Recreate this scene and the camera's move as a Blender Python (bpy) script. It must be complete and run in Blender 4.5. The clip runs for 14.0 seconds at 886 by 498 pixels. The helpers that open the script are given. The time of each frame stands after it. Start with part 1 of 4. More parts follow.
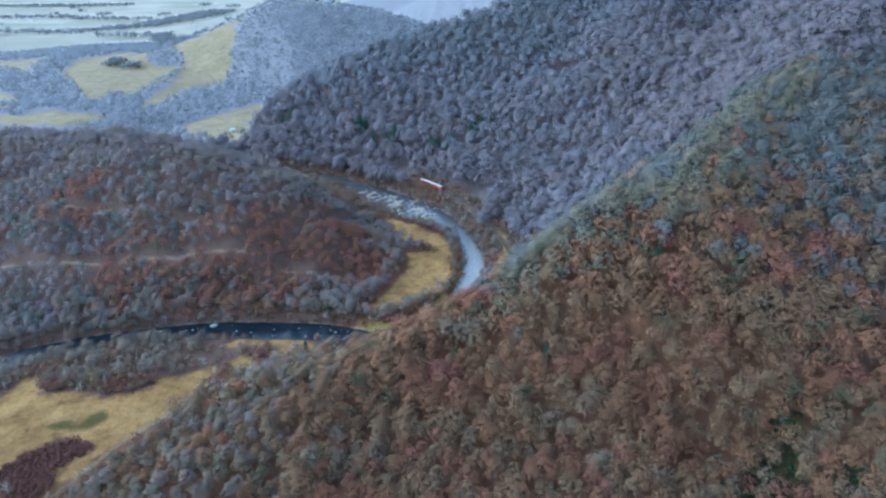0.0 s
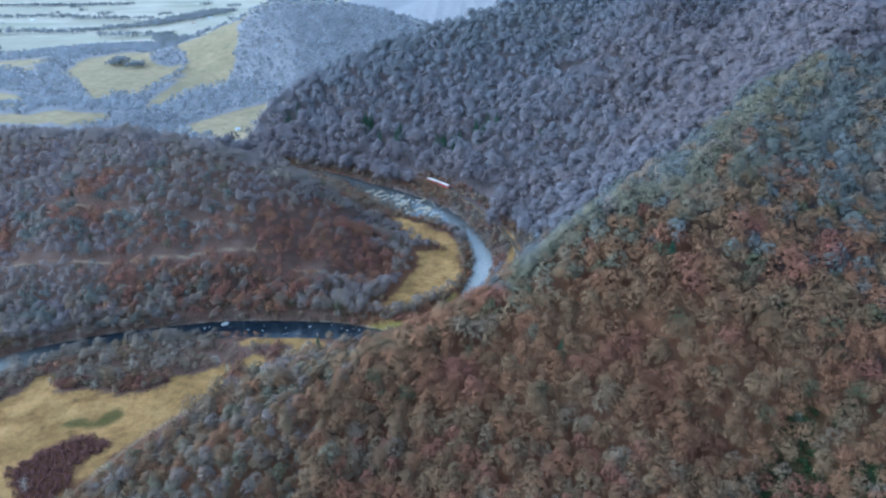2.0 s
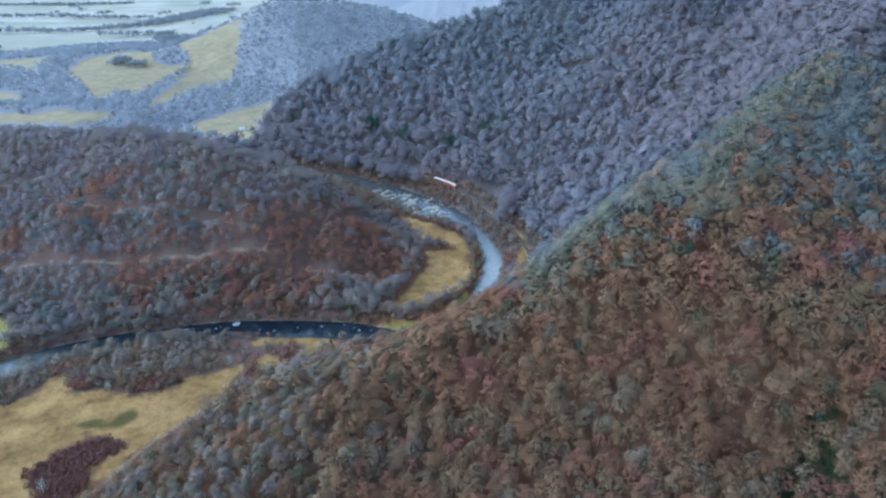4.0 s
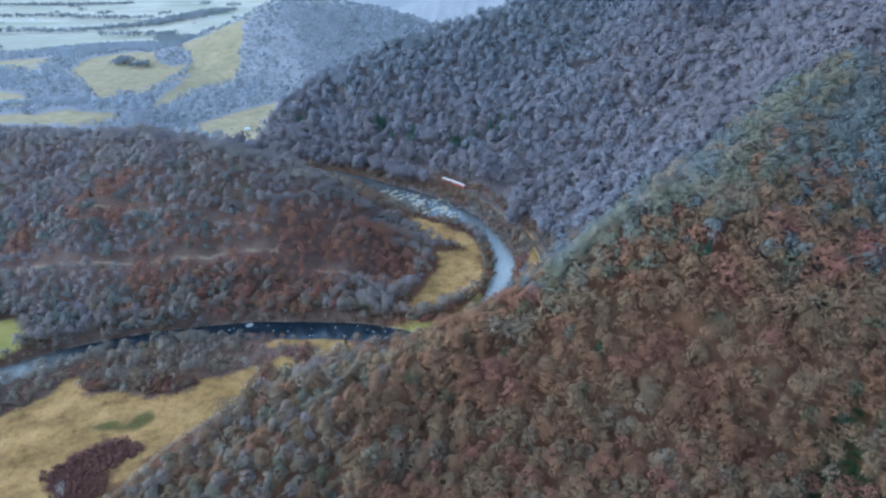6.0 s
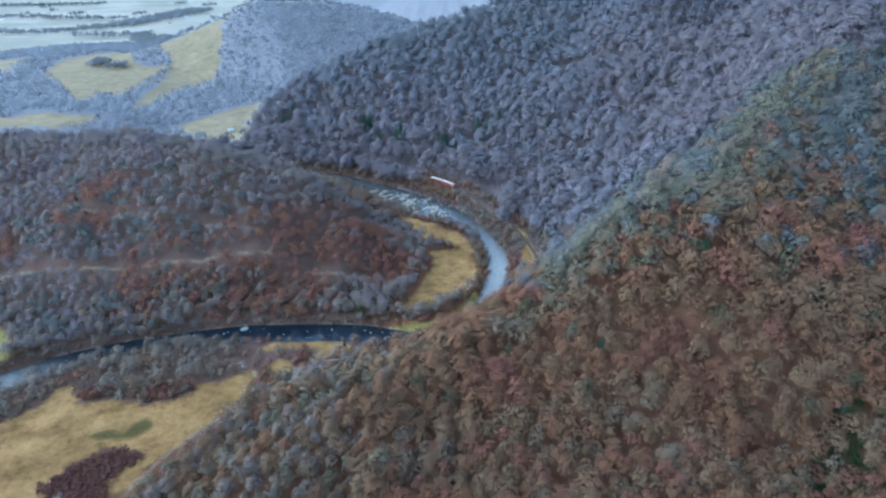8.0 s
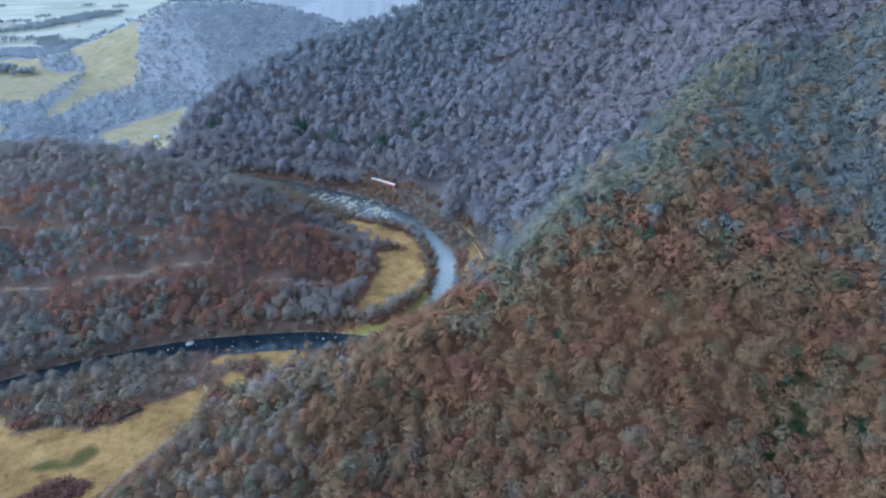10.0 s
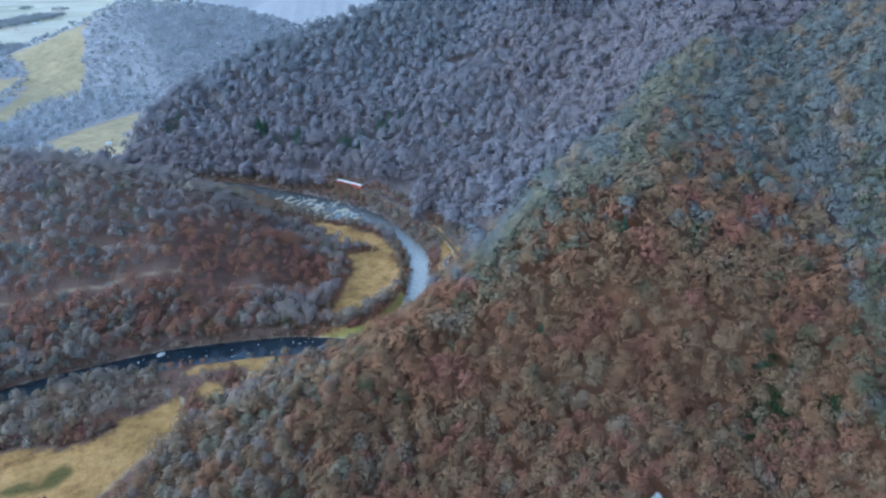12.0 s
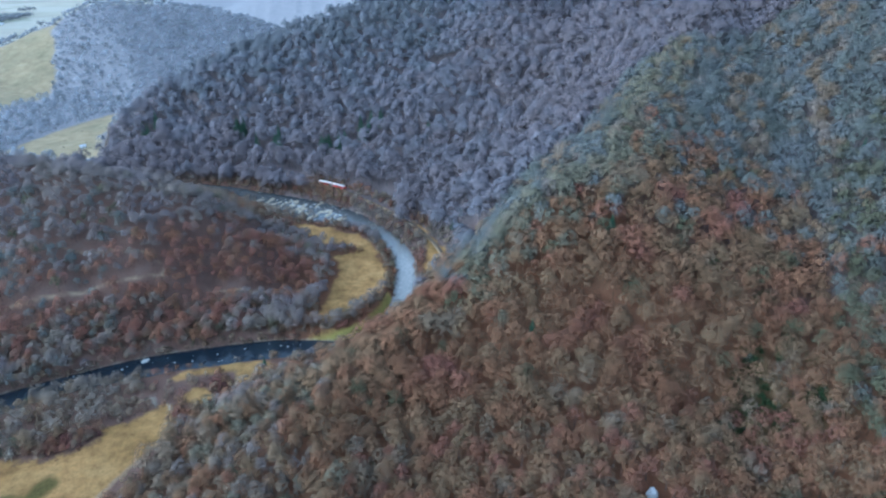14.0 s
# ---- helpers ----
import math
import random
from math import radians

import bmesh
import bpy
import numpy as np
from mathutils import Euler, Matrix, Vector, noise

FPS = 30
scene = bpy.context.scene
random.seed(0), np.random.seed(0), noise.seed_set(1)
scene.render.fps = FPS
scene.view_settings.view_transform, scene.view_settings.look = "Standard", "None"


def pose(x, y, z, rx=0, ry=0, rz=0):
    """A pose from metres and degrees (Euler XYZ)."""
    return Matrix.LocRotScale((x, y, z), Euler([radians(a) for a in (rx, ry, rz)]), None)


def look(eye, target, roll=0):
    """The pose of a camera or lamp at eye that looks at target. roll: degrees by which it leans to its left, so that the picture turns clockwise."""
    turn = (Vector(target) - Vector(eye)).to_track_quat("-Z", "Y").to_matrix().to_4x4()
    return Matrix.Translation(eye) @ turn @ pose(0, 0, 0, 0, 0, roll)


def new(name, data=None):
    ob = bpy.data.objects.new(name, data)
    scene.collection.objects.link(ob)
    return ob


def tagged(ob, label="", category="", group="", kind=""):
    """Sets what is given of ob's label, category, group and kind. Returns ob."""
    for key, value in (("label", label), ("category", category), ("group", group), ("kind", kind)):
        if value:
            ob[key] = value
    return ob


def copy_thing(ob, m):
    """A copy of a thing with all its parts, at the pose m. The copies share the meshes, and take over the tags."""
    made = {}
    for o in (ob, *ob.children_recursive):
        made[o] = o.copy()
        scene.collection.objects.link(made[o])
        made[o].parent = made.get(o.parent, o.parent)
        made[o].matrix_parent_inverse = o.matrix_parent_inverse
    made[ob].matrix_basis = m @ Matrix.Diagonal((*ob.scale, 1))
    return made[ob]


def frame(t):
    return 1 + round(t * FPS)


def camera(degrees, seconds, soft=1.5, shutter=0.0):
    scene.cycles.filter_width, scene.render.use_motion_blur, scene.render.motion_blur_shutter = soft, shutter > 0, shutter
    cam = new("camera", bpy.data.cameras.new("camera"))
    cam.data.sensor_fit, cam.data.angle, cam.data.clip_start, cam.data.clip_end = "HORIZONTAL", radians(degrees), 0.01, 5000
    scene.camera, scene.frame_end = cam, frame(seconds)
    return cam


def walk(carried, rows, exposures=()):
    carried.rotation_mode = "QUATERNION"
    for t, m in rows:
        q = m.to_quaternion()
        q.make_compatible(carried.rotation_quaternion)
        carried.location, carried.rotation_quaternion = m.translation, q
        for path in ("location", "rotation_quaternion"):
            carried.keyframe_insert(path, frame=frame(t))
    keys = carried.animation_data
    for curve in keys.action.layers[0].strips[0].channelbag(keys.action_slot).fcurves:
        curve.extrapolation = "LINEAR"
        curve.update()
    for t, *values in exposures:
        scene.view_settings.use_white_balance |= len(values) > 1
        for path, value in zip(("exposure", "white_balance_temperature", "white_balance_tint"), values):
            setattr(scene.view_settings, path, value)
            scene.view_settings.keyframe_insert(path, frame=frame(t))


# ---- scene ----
cam = camera(71.3, 14.0, soft=2.3)
PATH = [
    (0, (7.934, 1.102, 199.793), (7.705, 2.903, 198.955), -0.6),
    (0.5, (6.369, 0.39, 199.746), (6.141, 2.191, 198.908), -0.6),
    (1, (4.763, -0.182, 199.749), (4.535, 1.62, 198.91), -0.6),
    (1.5, (3.113, -0.561, 199.818), (2.885, 1.24, 198.979), -0.6),
    (2, (1.285, -0.9, 199.812), (1.057, 0.901, 198.972), -0.6),
    (2.5, (-0.604, -1.155, 199.853), (-0.833, 0.645, 199.013), -0.6),
    (3, (-2.71, -1.252, 199.797), (-2.937, 0.549, 198.956), -0.6),
    (5.5, (-13.837, -0.91, 199.732), (-14.057, 0.891, 198.889), -0.6),
    (6, (-16.285, -0.896, 199.708), (-16.504, 0.905, 198.866), -0.6),
    (6.5, (-18.676, -0.812, 199.643), (-18.894, 0.988, 198.8), -0.6),
    (7, (-20.971, -0.718, 199.563), (-21.186, 1.083, 198.72), -0.6),
    (7.5, (-23.376, -0.633, 199.515), (-23.57, 1.17, 198.671), -0.6),
    (8, (-25.597, -0.609, 199.431), (-25.754, 1.197, 198.586), -0.7),
    (8.2, (-26.519, -0.567, 199.421), (-26.657, 1.241, 198.577), -0.6),
    (10.5, (-37.278, -0.098, 198.971), (-37.177, 1.71, 198.122), -0.9),
    (11, (-39.676, 0.076, 198.872), (-39.538, 1.881, 198.022), -1.0),
    (11.5, (-41.898, 0.308, 198.748), (-41.733, 2.111, 197.898), -0.9),
    (12, (-43.853, 0.91, 198.675), (-43.669, 2.71, 197.824), -1.0),
    (12.5, (-45.607, 1.416, 198.625), (-45.404, 3.214, 197.773), -1.0),
    (13, (-47.269, 1.757, 198.618), (-47.048, 3.552, 197.765), -1.0),
    (13.5, (-48.46, 2.13, 198.548), (-48.222, 3.923, 197.695), -1.0),
    (14, (-49.229, 2.384, 198.472), (-48.975, 4.175, 197.619), -0.9),
]
walk(cam, [(t, look(eye, target, roll)) for t, eye, target, roll in PATH],
     exposures=[(0, 0.94, 4440, -3), (14, 0.94, 4440, -3)])

# ---- world, sun ----
world = bpy.data.worlds.new("world")
scene.world = world
world.use_nodes = True
wn = world.node_tree.nodes
sky = wn.new("ShaderNodeTexSky")
sky.sky_type, sky.sun_disc = "NISHITA", False
sky.sun_elevation, sky.sun_rotation = radians(38), radians(-100)
sky.air_density, sky.dust_density, sky.ozone_density, sky.altitude = 1.0, 2.0, 1.5, 300
haze = wn.new("ShaderNodeHueSaturation")
haze.inputs["Saturation"].default_value = 0.45
world.node_tree.links.new(sky.outputs[0], haze.inputs["Color"])
world.node_tree.links.new(haze.outputs[0], wn["Background"].inputs[0])
wn["Background"].inputs[1].default_value = 0.236
sun_data = bpy.data.lights.new("sun", "SUN")
sun_data.energy, sun_data.angle, sun_data.color = 0.22, radians(60), (1.0, 0.98, 0.96)
sun = new("sun", sun_data)
sun.matrix_world = look((-776, -137, 616), (0, 0, 0))


# ---- materials ----
def mat(name, rough=0.9, spec=0.2):
    m = bpy.data.materials.new(name)
    m.use_nodes = True
    b = m.node_tree.nodes["Principled BSDF"]
    b.inputs["Roughness"].default_value = rough
    b.inputs["Specular IOR Level"].default_value = spec
    return m, m.node_tree, b


def node(nt, kind, **ins):
    n = nt.nodes.new(kind)
    for k, v in ins.items():
        n.inputs[k.replace("_", " ")].default_value = v
    return n


def noise_tex(nt, scale, detail=4, rough=0.55, coords=None):
    n = node(nt, "ShaderNodeTexNoise", Scale=scale, Detail=detail, Roughness=rough)
    nt.links.new(coords or position(nt), n.inputs["Vector"])
    return n.outputs["Fac"]


def position(nt):
    for n in nt.nodes:
        if n.bl_idname == "ShaderNodeNewGeometry":
            return n.outputs["Position"]
    return nt.nodes.new("ShaderNodeNewGeometry").outputs["Position"]


def ramp(nt, fac, stops):
    r = nt.nodes.new("ShaderNodeValToRGB")
    e = r.color_ramp.elements
    while len(e) < len(stops):
        e.new(0.5)
    for el, (p, c) in zip(e, stops):
        el.position, el.color = p, (*c, 1)
    nt.links.new(fac, r.inputs[0])
    return r.outputs[0]


def mix(nt, fac, a, b, how="MIX"):
    n = nt.nodes.new("ShaderNodeMix")
    n.data_type, n.blend_type = "RGBA", how
    for sock, v in ((n.inputs[0], fac), (n.inputs[6], a), (n.inputs[7], b)):
        if isinstance(v, (int, float)):
            sock.default_value = v
        elif isinstance(v, tuple):
            sock.default_value = (*v, 1)
        else:
            nt.links.new(v, sock)
    return n.outputs[2]


def calc(nt, op, a, b=0.0, c=0.0):
    n = nt.nodes.new("ShaderNodeMath")
    n.operation = op
    for sock, v in zip(n.inputs, (a, b, c)):
        if isinstance(v, (int, float)):
            sock.default_value = v
        else:
            nt.links.new(v, sock)
    return n.outputs[0]


def attr(nt, name):
    n = nt.nodes.new("ShaderNodeAttribute")
    n.attribute_name = name
    return n.outputs["Fac"]


def bump(nt, b, height, strength=0.5, distance=0.3):
    n = node(nt, "ShaderNodeBump", Strength=strength, Distance=distance)
    nt.links.new(height, n.inputs["Height"])
    nt.links.new(n.outputs[0], b.inputs["Normal"])


def edge(nt, name, wobble, soft):
    """1 inside a patch of ground cover, 0 outside, with a ragged rim."""
    d = calc(nt, "ADD", attr(nt, name), wobble)
    n = node(nt, "ShaderNodeMapRange", From_Min=-soft, From_Max=soft)
    nt.links.new(d, n.inputs["Value"])
    return n.outputs[0]


def ground_material():
    m, nt, b = mat("ground_cover", 0.95, 0.1)
    big, mid, fine = noise_tex(nt, 0.012, 3), noise_tex(nt, 0.09, 4), noise_tex(nt, 0.9, 5, 0.7)
    wob = calc(nt, "MULTIPLY", calc(nt, "SUBTRACT", mid, 0.5), 16)
    wob = calc(nt, "ADD", wob, calc(nt, "MULTIPLY", calc(nt, "SUBTRACT", fine, 0.5), 6))
    litter = ramp(nt, mid, [(0.25, (0.1, 0.052, 0.03)), (0.5, (0.145, 0.07, 0.037)), (0.75, (0.14, 0.082, 0.047))])
    litter = mix(nt, edge(nt, "stony", wob, 25.0), litter, ramp(nt, mid, [(0.25, (0.11, 0.088, 0.082)), (0.5, (0.145, 0.115, 0.106)), (0.75, (0.168, 0.138, 0.128))]))
    # far floor paled to grey: distance haze put into the ground colour
    litter = mix(nt, edge(nt, "far_haze", wob, 50.0), litter, ramp(nt, mid, [(0.25, (0.25, 0.235, 0.235)), (0.75, (0.33, 0.31, 0.31))]))
    litter = mix(nt, 0.6, litter, ramp(nt, fine, [(0.3, (0.5, 0.48, 0.48)), (0.7, (1.0, 0.97, 0.94))]), "MULTIPLY")
    litter = mix(nt, calc(nt, "MULTIPLY", edge(nt, "moss", wob, 7.0), 0.8), litter,
                 ramp(nt, fine, [(0.3, (0.02, 0.034, 0.012)), (0.7, (0.05, 0.08, 0.025))]))
    straw = ramp(nt, mid, [(0.28, (0.235, 0.134, 0.047)), (0.5, (0.365, 0.215, 0.078)), (0.72, (0.465, 0.285, 0.112))])
    tuft = noise_tex(nt, 0.33, 5, 0.7)
    straw = mix(nt, 0.8, straw, ramp(nt, tuft, [(0.3, (0.46, 0.46, 0.4)), (0.5, (0.86, 0.86, 0.85)), (0.68, (1.08, 1.05, 0.98))]), "MULTIPLY")
    straw = mix(nt, 0.5, straw, ramp(nt, fine, [(0.3, (0.55, 0.5, 0.45)), (0.65, (1, 1, 1))]), "MULTIPLY")
    straw = mix(nt, 0.9, straw, ramp(nt, noise_tex(nt, 0.035, 5, 0.65), [(0.34, (0.66, 0.66, 0.6)), (0.6, (1.05, 1.03, 1.0))]), "MULTIPLY")
    col = mix(nt, edge(nt, "meadow", wob, 1.5), litter, straw)
    wet = ramp(nt, fine, [(0.3, (0.046, 0.038, 0.011)), (0.7, (0.098, 0.08, 0.022))])
    col = mix(nt, calc(nt, "MULTIPLY", edge(nt, "moist", calc(nt, "MULTIPLY", wob, 0.5), 1.5), 0.92), col, wet)
    lush = ramp(nt, mid, [(0.3, (0.18, 0.152, 0.035)), (0.7, (0.27, 0.215, 0.06))])
    col = mix(nt, edge(nt, "green", calc(nt, "MULTIPLY", wob, 0.3), 1.5), col, lush)
    # far farmland: strips of pasture, stubble and ploughed land
    stretch = nt.nodes.new("ShaderNodeMapping")
    stretch.inputs["Scale"].default_value = (0.004, 0.0045, 0.002)
    stretch.inputs["Rotation"].default_value = (0, 0, 0.12)
    nt.links.new(position(nt), stretch.inputs[0])
    cells = node(nt, "ShaderNodeTexVoronoi", Scale=1.0)
    nt.links.new(stretch.outputs[0], cells.inputs["Vector"])
    sep = nt.nodes.new("ShaderNodeSeparateColor")
    nt.links.new(cells.outputs["Color"], sep.inputs[0])
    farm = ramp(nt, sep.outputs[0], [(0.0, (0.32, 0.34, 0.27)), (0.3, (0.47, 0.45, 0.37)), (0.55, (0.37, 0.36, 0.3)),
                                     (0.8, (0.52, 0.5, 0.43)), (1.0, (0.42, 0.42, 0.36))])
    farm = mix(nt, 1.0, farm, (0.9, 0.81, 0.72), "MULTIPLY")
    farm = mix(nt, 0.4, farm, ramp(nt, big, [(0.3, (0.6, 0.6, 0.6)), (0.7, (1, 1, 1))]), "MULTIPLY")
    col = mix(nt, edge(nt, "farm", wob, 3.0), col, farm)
    hay = ramp(nt, mid, [(0.25, (0.24, 0.18, 0.1)), (0.6, (0.34, 0.262, 0.15)), (0.8, (0.4, 0.32, 0.195))])
    hay = mix(nt, 0.8, hay, ramp(nt, noise_tex(nt, 0.02, 5, 0.7), [(0.35, (0.72, 0.76, 0.74)), (0.6, (1.05, 1.03, 1.0))]), "MULTIPLY")
    col = mix(nt, edge(nt, "pasture", wob, 3.0), col, hay)
    earth = ramp(nt, fine, [(0.3, (0.21, 0.145, 0.086)), (0.7, (0.32, 0.235, 0.148))])
    col = mix(nt, edge(nt, "track", calc(nt, "MULTIPLY", wob, 0.12), 0.8), col, earth)
    shingle = ramp(nt, fine, [(0.3, (0.16, 0.13, 0.095)), (0.5, (0.3, 0.25, 0.175)), (0.7, (0.45, 0.385, 0.285))])
    col = mix(nt, edge(nt, "shore", calc(nt, "MULTIPLY", wob, 0.2), 0.8), col, shingle)
    nt.links.new(col, b.inputs["Base Color"])
    bump(nt, b, fine, 0.6, 0.4)
    return m


# stop 0.0 is pale blue-grey: air haze mixed into the colour of far crowns
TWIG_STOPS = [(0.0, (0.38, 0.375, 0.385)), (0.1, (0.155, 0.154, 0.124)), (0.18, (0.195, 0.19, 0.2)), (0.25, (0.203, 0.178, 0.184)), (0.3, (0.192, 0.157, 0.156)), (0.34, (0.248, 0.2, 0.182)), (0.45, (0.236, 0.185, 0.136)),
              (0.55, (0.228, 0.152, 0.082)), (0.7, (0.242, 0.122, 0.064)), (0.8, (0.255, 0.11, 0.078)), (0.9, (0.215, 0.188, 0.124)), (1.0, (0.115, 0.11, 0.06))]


def twig_material(name, span=None, dense=0.42, wash=(1.0, 1.0, 1.0)):
    """Sprays of fine twigs: dense is the share of a spray that is wood or leaf rather than gap."""
    m, nt, b = mat(name, 0.95, 0.05)
    b.inputs["Alpha"].default_value = dense
    tone = None
    if span is None:
        fac, tone = attr(nt, "tint"), attr(nt, "tone")
    else:
        info = nt.nodes.new("ShaderNodeObjectInfo")
        fac = calc(nt, "MULTIPLY_ADD", info.outputs["Random"], span[1] - span[0], span[0])
    col = mix(nt, 1.0, ramp(nt, fac, TWIG_STOPS), wash, "MULTIPLY")
    if tone:
        col = mix(nt, 1.0, col, tone, "MULTIPLY")
    isle = nt.nodes.new("ShaderNodeNewGeometry").outputs["Random Per Island"]
    col = mix(nt, 0.8, col, ramp(nt, isle, [(0.0, (0.88, 0.88, 0.88)), (1.0, (1.04, 1.04, 1.04))]), "MULTIPLY")
    col = mix(nt, 0.7, col, ramp(nt, noise_tex(nt, 0.17, 3, 0.6), [(0.3, (0.84, 0.84, 0.85)), (0.7, (1.09, 1.08, 1.08))]), "MULTIPLY")
    nt.links.new(col, b.inputs["Base Color"])
    dome = nt.nodes.new("ShaderNodeAttribute")
    dome.attribute_name = "dome"
    turn = nt.nodes.new("ShaderNodeVectorTransform")
    turn.vector_type, turn.convert_from, turn.convert_to = "NORMAL", "OBJECT", "WORLD"
    nt.links.new(dome.outputs["Vector"], turn.inputs[0])
    nt.links.new(turn.outputs[0], b.inputs["Normal"])
    return m


def plain_material(name, a, c, scale=2.0, rough=0.85, spec=0.2, relief=0.3, metal=0.0):
    m, nt, b = mat(name, rough, spec)
    n = noise_tex(nt, scale, 5, 0.65)
    coarse = noise_tex(nt, scale * 0.15, 3)
    col = mix(nt, n, a, c)
    col = mix(nt, 0.35, col, ramp(nt, coarse, [(0.3, (0.6, 0.6, 0.6)), (0.7, (1.1, 1.1, 1.1))]), "MULTIPLY")
    nt.links.new(col, b.inputs["Base Color"])
    b.inputs["Metallic"].default_value = metal
    if relief:
        bump(nt, b, n, relief, 0.15)
    return m


def water_material():
    m, nt, b = mat("river_water", 0.06, 0.5)
    b.inputs["IOR"].default_value = 1.33
    big, fine = noise_tex(nt, 0.08, 3), noise_tex(nt, 0.7, 4, 0.6)
    nt.links.new(ramp(nt, big, [(0.3, (0.006, 0.01, 0.016)), (0.7, (0.014, 0.02, 0.026))]), b.inputs["Base Color"])
    foam = edge(nt, "rapid", calc(nt, "MULTIPLY", calc(nt, "SUBTRACT", noise_tex(nt, 0.35, 5, 0.7), 0.58), 9), 0.6)
    base = b.inputs["Base Color"].links[0].from_socket
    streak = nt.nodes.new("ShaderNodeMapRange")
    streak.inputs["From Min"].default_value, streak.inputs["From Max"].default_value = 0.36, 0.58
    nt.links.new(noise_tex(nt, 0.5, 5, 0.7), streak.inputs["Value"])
    # reflected sky is mixed into the base colour as pale streaks
    pale = calc(nt, "MULTIPLY", attr(nt, "sky_sheen"), calc(nt, "MULTIPLY_ADD", streak.outputs[0], 0.35, 0.65))
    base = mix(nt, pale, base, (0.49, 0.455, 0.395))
    nt.links.new(mix(nt, foam, base, (0.42, 0.41, 0.38)), b.inputs["Base Color"])
    nt.links.new(calc(nt, "MULTIPLY_ADD", foam, 0.6, 0.08), b.inputs["Roughness"])
    bump(nt, b, fine, 0.025, 0.2)
    return m


GROUND = ground_material()
TWIG = twig_material("bare_twigs")
BRIAR = twig_material("briar_stems", (0.8, 0.8), 0.6, (0.62, 0.66, 0.74))
TWIG_FINE = twig_material("fine_twigs", None, 0.33)
TWIG_GREY = twig_material("grey_twigs", (0.47, 0.58), 0.34)
TWIG_RUSSET = twig_material("russet_leaves", (0.55, 0.78), 0.34)
BARK = plain_material("bark", (0.1, 0.085, 0.07), (0.24, 0.21, 0.18), 3.0)
PALE_BARK = plain_material("pale_bark", (0.32, 0.29, 0.23), (0.5, 0.46, 0.38), 2.0)
NEEDLE = plain_material("needles", (0.03, 0.065, 0.04), (0.07, 0.12, 0.06), 1.2, relief=0)
IVY = plain_material("ivy", (0.022, 0.038, 0.014), (0.05, 0.08, 0.026), 1.2, relief=0)
WATER = water_material()
BOULDER = plain_material("boulder", (0.25, 0.24, 0.22), (0.55, 0.54, 0.5), 1.5, relief=0.6)
LIMESTONE = plain_material("limestone", (0.35, 0.34, 0.32), (0.7, 0.69, 0.66), 0.8, relief=0.8)
BALLAST = plain_material("ballast", (0.22, 0.145, 0.075), (0.34, 0.235, 0.125), 2.5, relief=0.8)
RAIL = plain_material("rail_steel", (0.13, 0.085, 0.06), (0.2, 0.14, 0.1), 4.0, 0.85, 0.2, 0.1, 0.0)
SLEEPER = plain_material("sleeper", (0.13, 0.1, 0.07), (0.22, 0.175, 0.12), 3.0)
RED = plain_material("red_paint", (0.58, 0.04, 0.03), (0.66, 0.07, 0.05), 1.5, 0.4, 0.5, 0)
CREAM = plain_material("cream_paint", (0.68, 0.64, 0.56), (0.8, 0.77, 0.7), 1.5, 0.4, 0.5, 0)
DARK = plain_material("dark_steel", (0.02, 0.02, 0.02), (0.06, 0.055, 0.05), 3.0, 0.6, 0.4, 0)
GLASS = plain_material("window_glass", (0.015, 0.018, 0.02), (0.03, 0.035, 0.04), 1.0, 0.08, 0.6, 0)
PLASTER = plain_material("plaster", (0.68, 0.66, 0.6), (0.82, 0.81, 0.77), 1.0)
TILE = plain_material("roof_tile", (0.22, 0.09, 0.06), (0.36, 0.16, 0.1), 2.0)
TIN = plain_material("tin_roof", (0.45, 0.46, 0.48), (0.62, 0.63, 0.65), 1.0, 0.45, 0.5, 0)


# ---- plan ----
def along(x, y, line):
    """Distance to a polyline, the side (positive: right of its way), and its other columns at the nearest place."""
    line = np.array(line, float)
    best = np.full(x.shape, 1e9)
    side = np.zeros(x.shape)
    cols = np.zeros((line.shape[1] - 2,) + x.shape)
    for a, b in zip(line[:-1], line[1:]):
        d = b[:2] - a[:2]
        s = np.clip(((x - a[0]) * d[0] + (y - a[1]) * d[1]) / (d @ d), 0, 1)
        ex, ey = x - a[0] - s * d[0], y - a[1] - s * d[1]
        dist = np.hypot(ex, ey)
        near = dist < best
        best = np.where(near, dist, best)
        side = np.where(near, np.sign(d[1] * ex - d[0] * ey), side)
        for i in range(len(cols)):
            cols[i] = np.where(near, a[2 + i] + s * (b[2 + i] - a[2 + i]), cols[i])
    return best, side, cols


def inside(x, y, poly):
    """Signed distance to a closed outline, positive inside."""
    d, _, _ = along(x, y, poly + poly[:1])
    inn = np.zeros(x.shape, bool)
    for (ax, ay), (bx, by) in zip(poly, poly[1:] + poly[:1]):
        if ay != by:
            inn ^= ((ay > y) != (by > y)) & (x < (bx - ax) * (y - ay) / (by - ay) + ax)
    return np.where(inn, d, -d)


def rolling(x, y, size, seed):
    """Smooth unevenness between -1 and 1."""
    r = np.random.RandomState(seed)
    out = np.zeros(x.shape)
    for k in range(7):
        a, ph, f = r.uniform(0, 6.283), r.uniform(0, 6.283), r.uniform(0.6, 1.9) / size
        out += np.sin((x * np.cos(a) + y * np.sin(a)) * f * 6.283 + ph)
    return out / 4.0


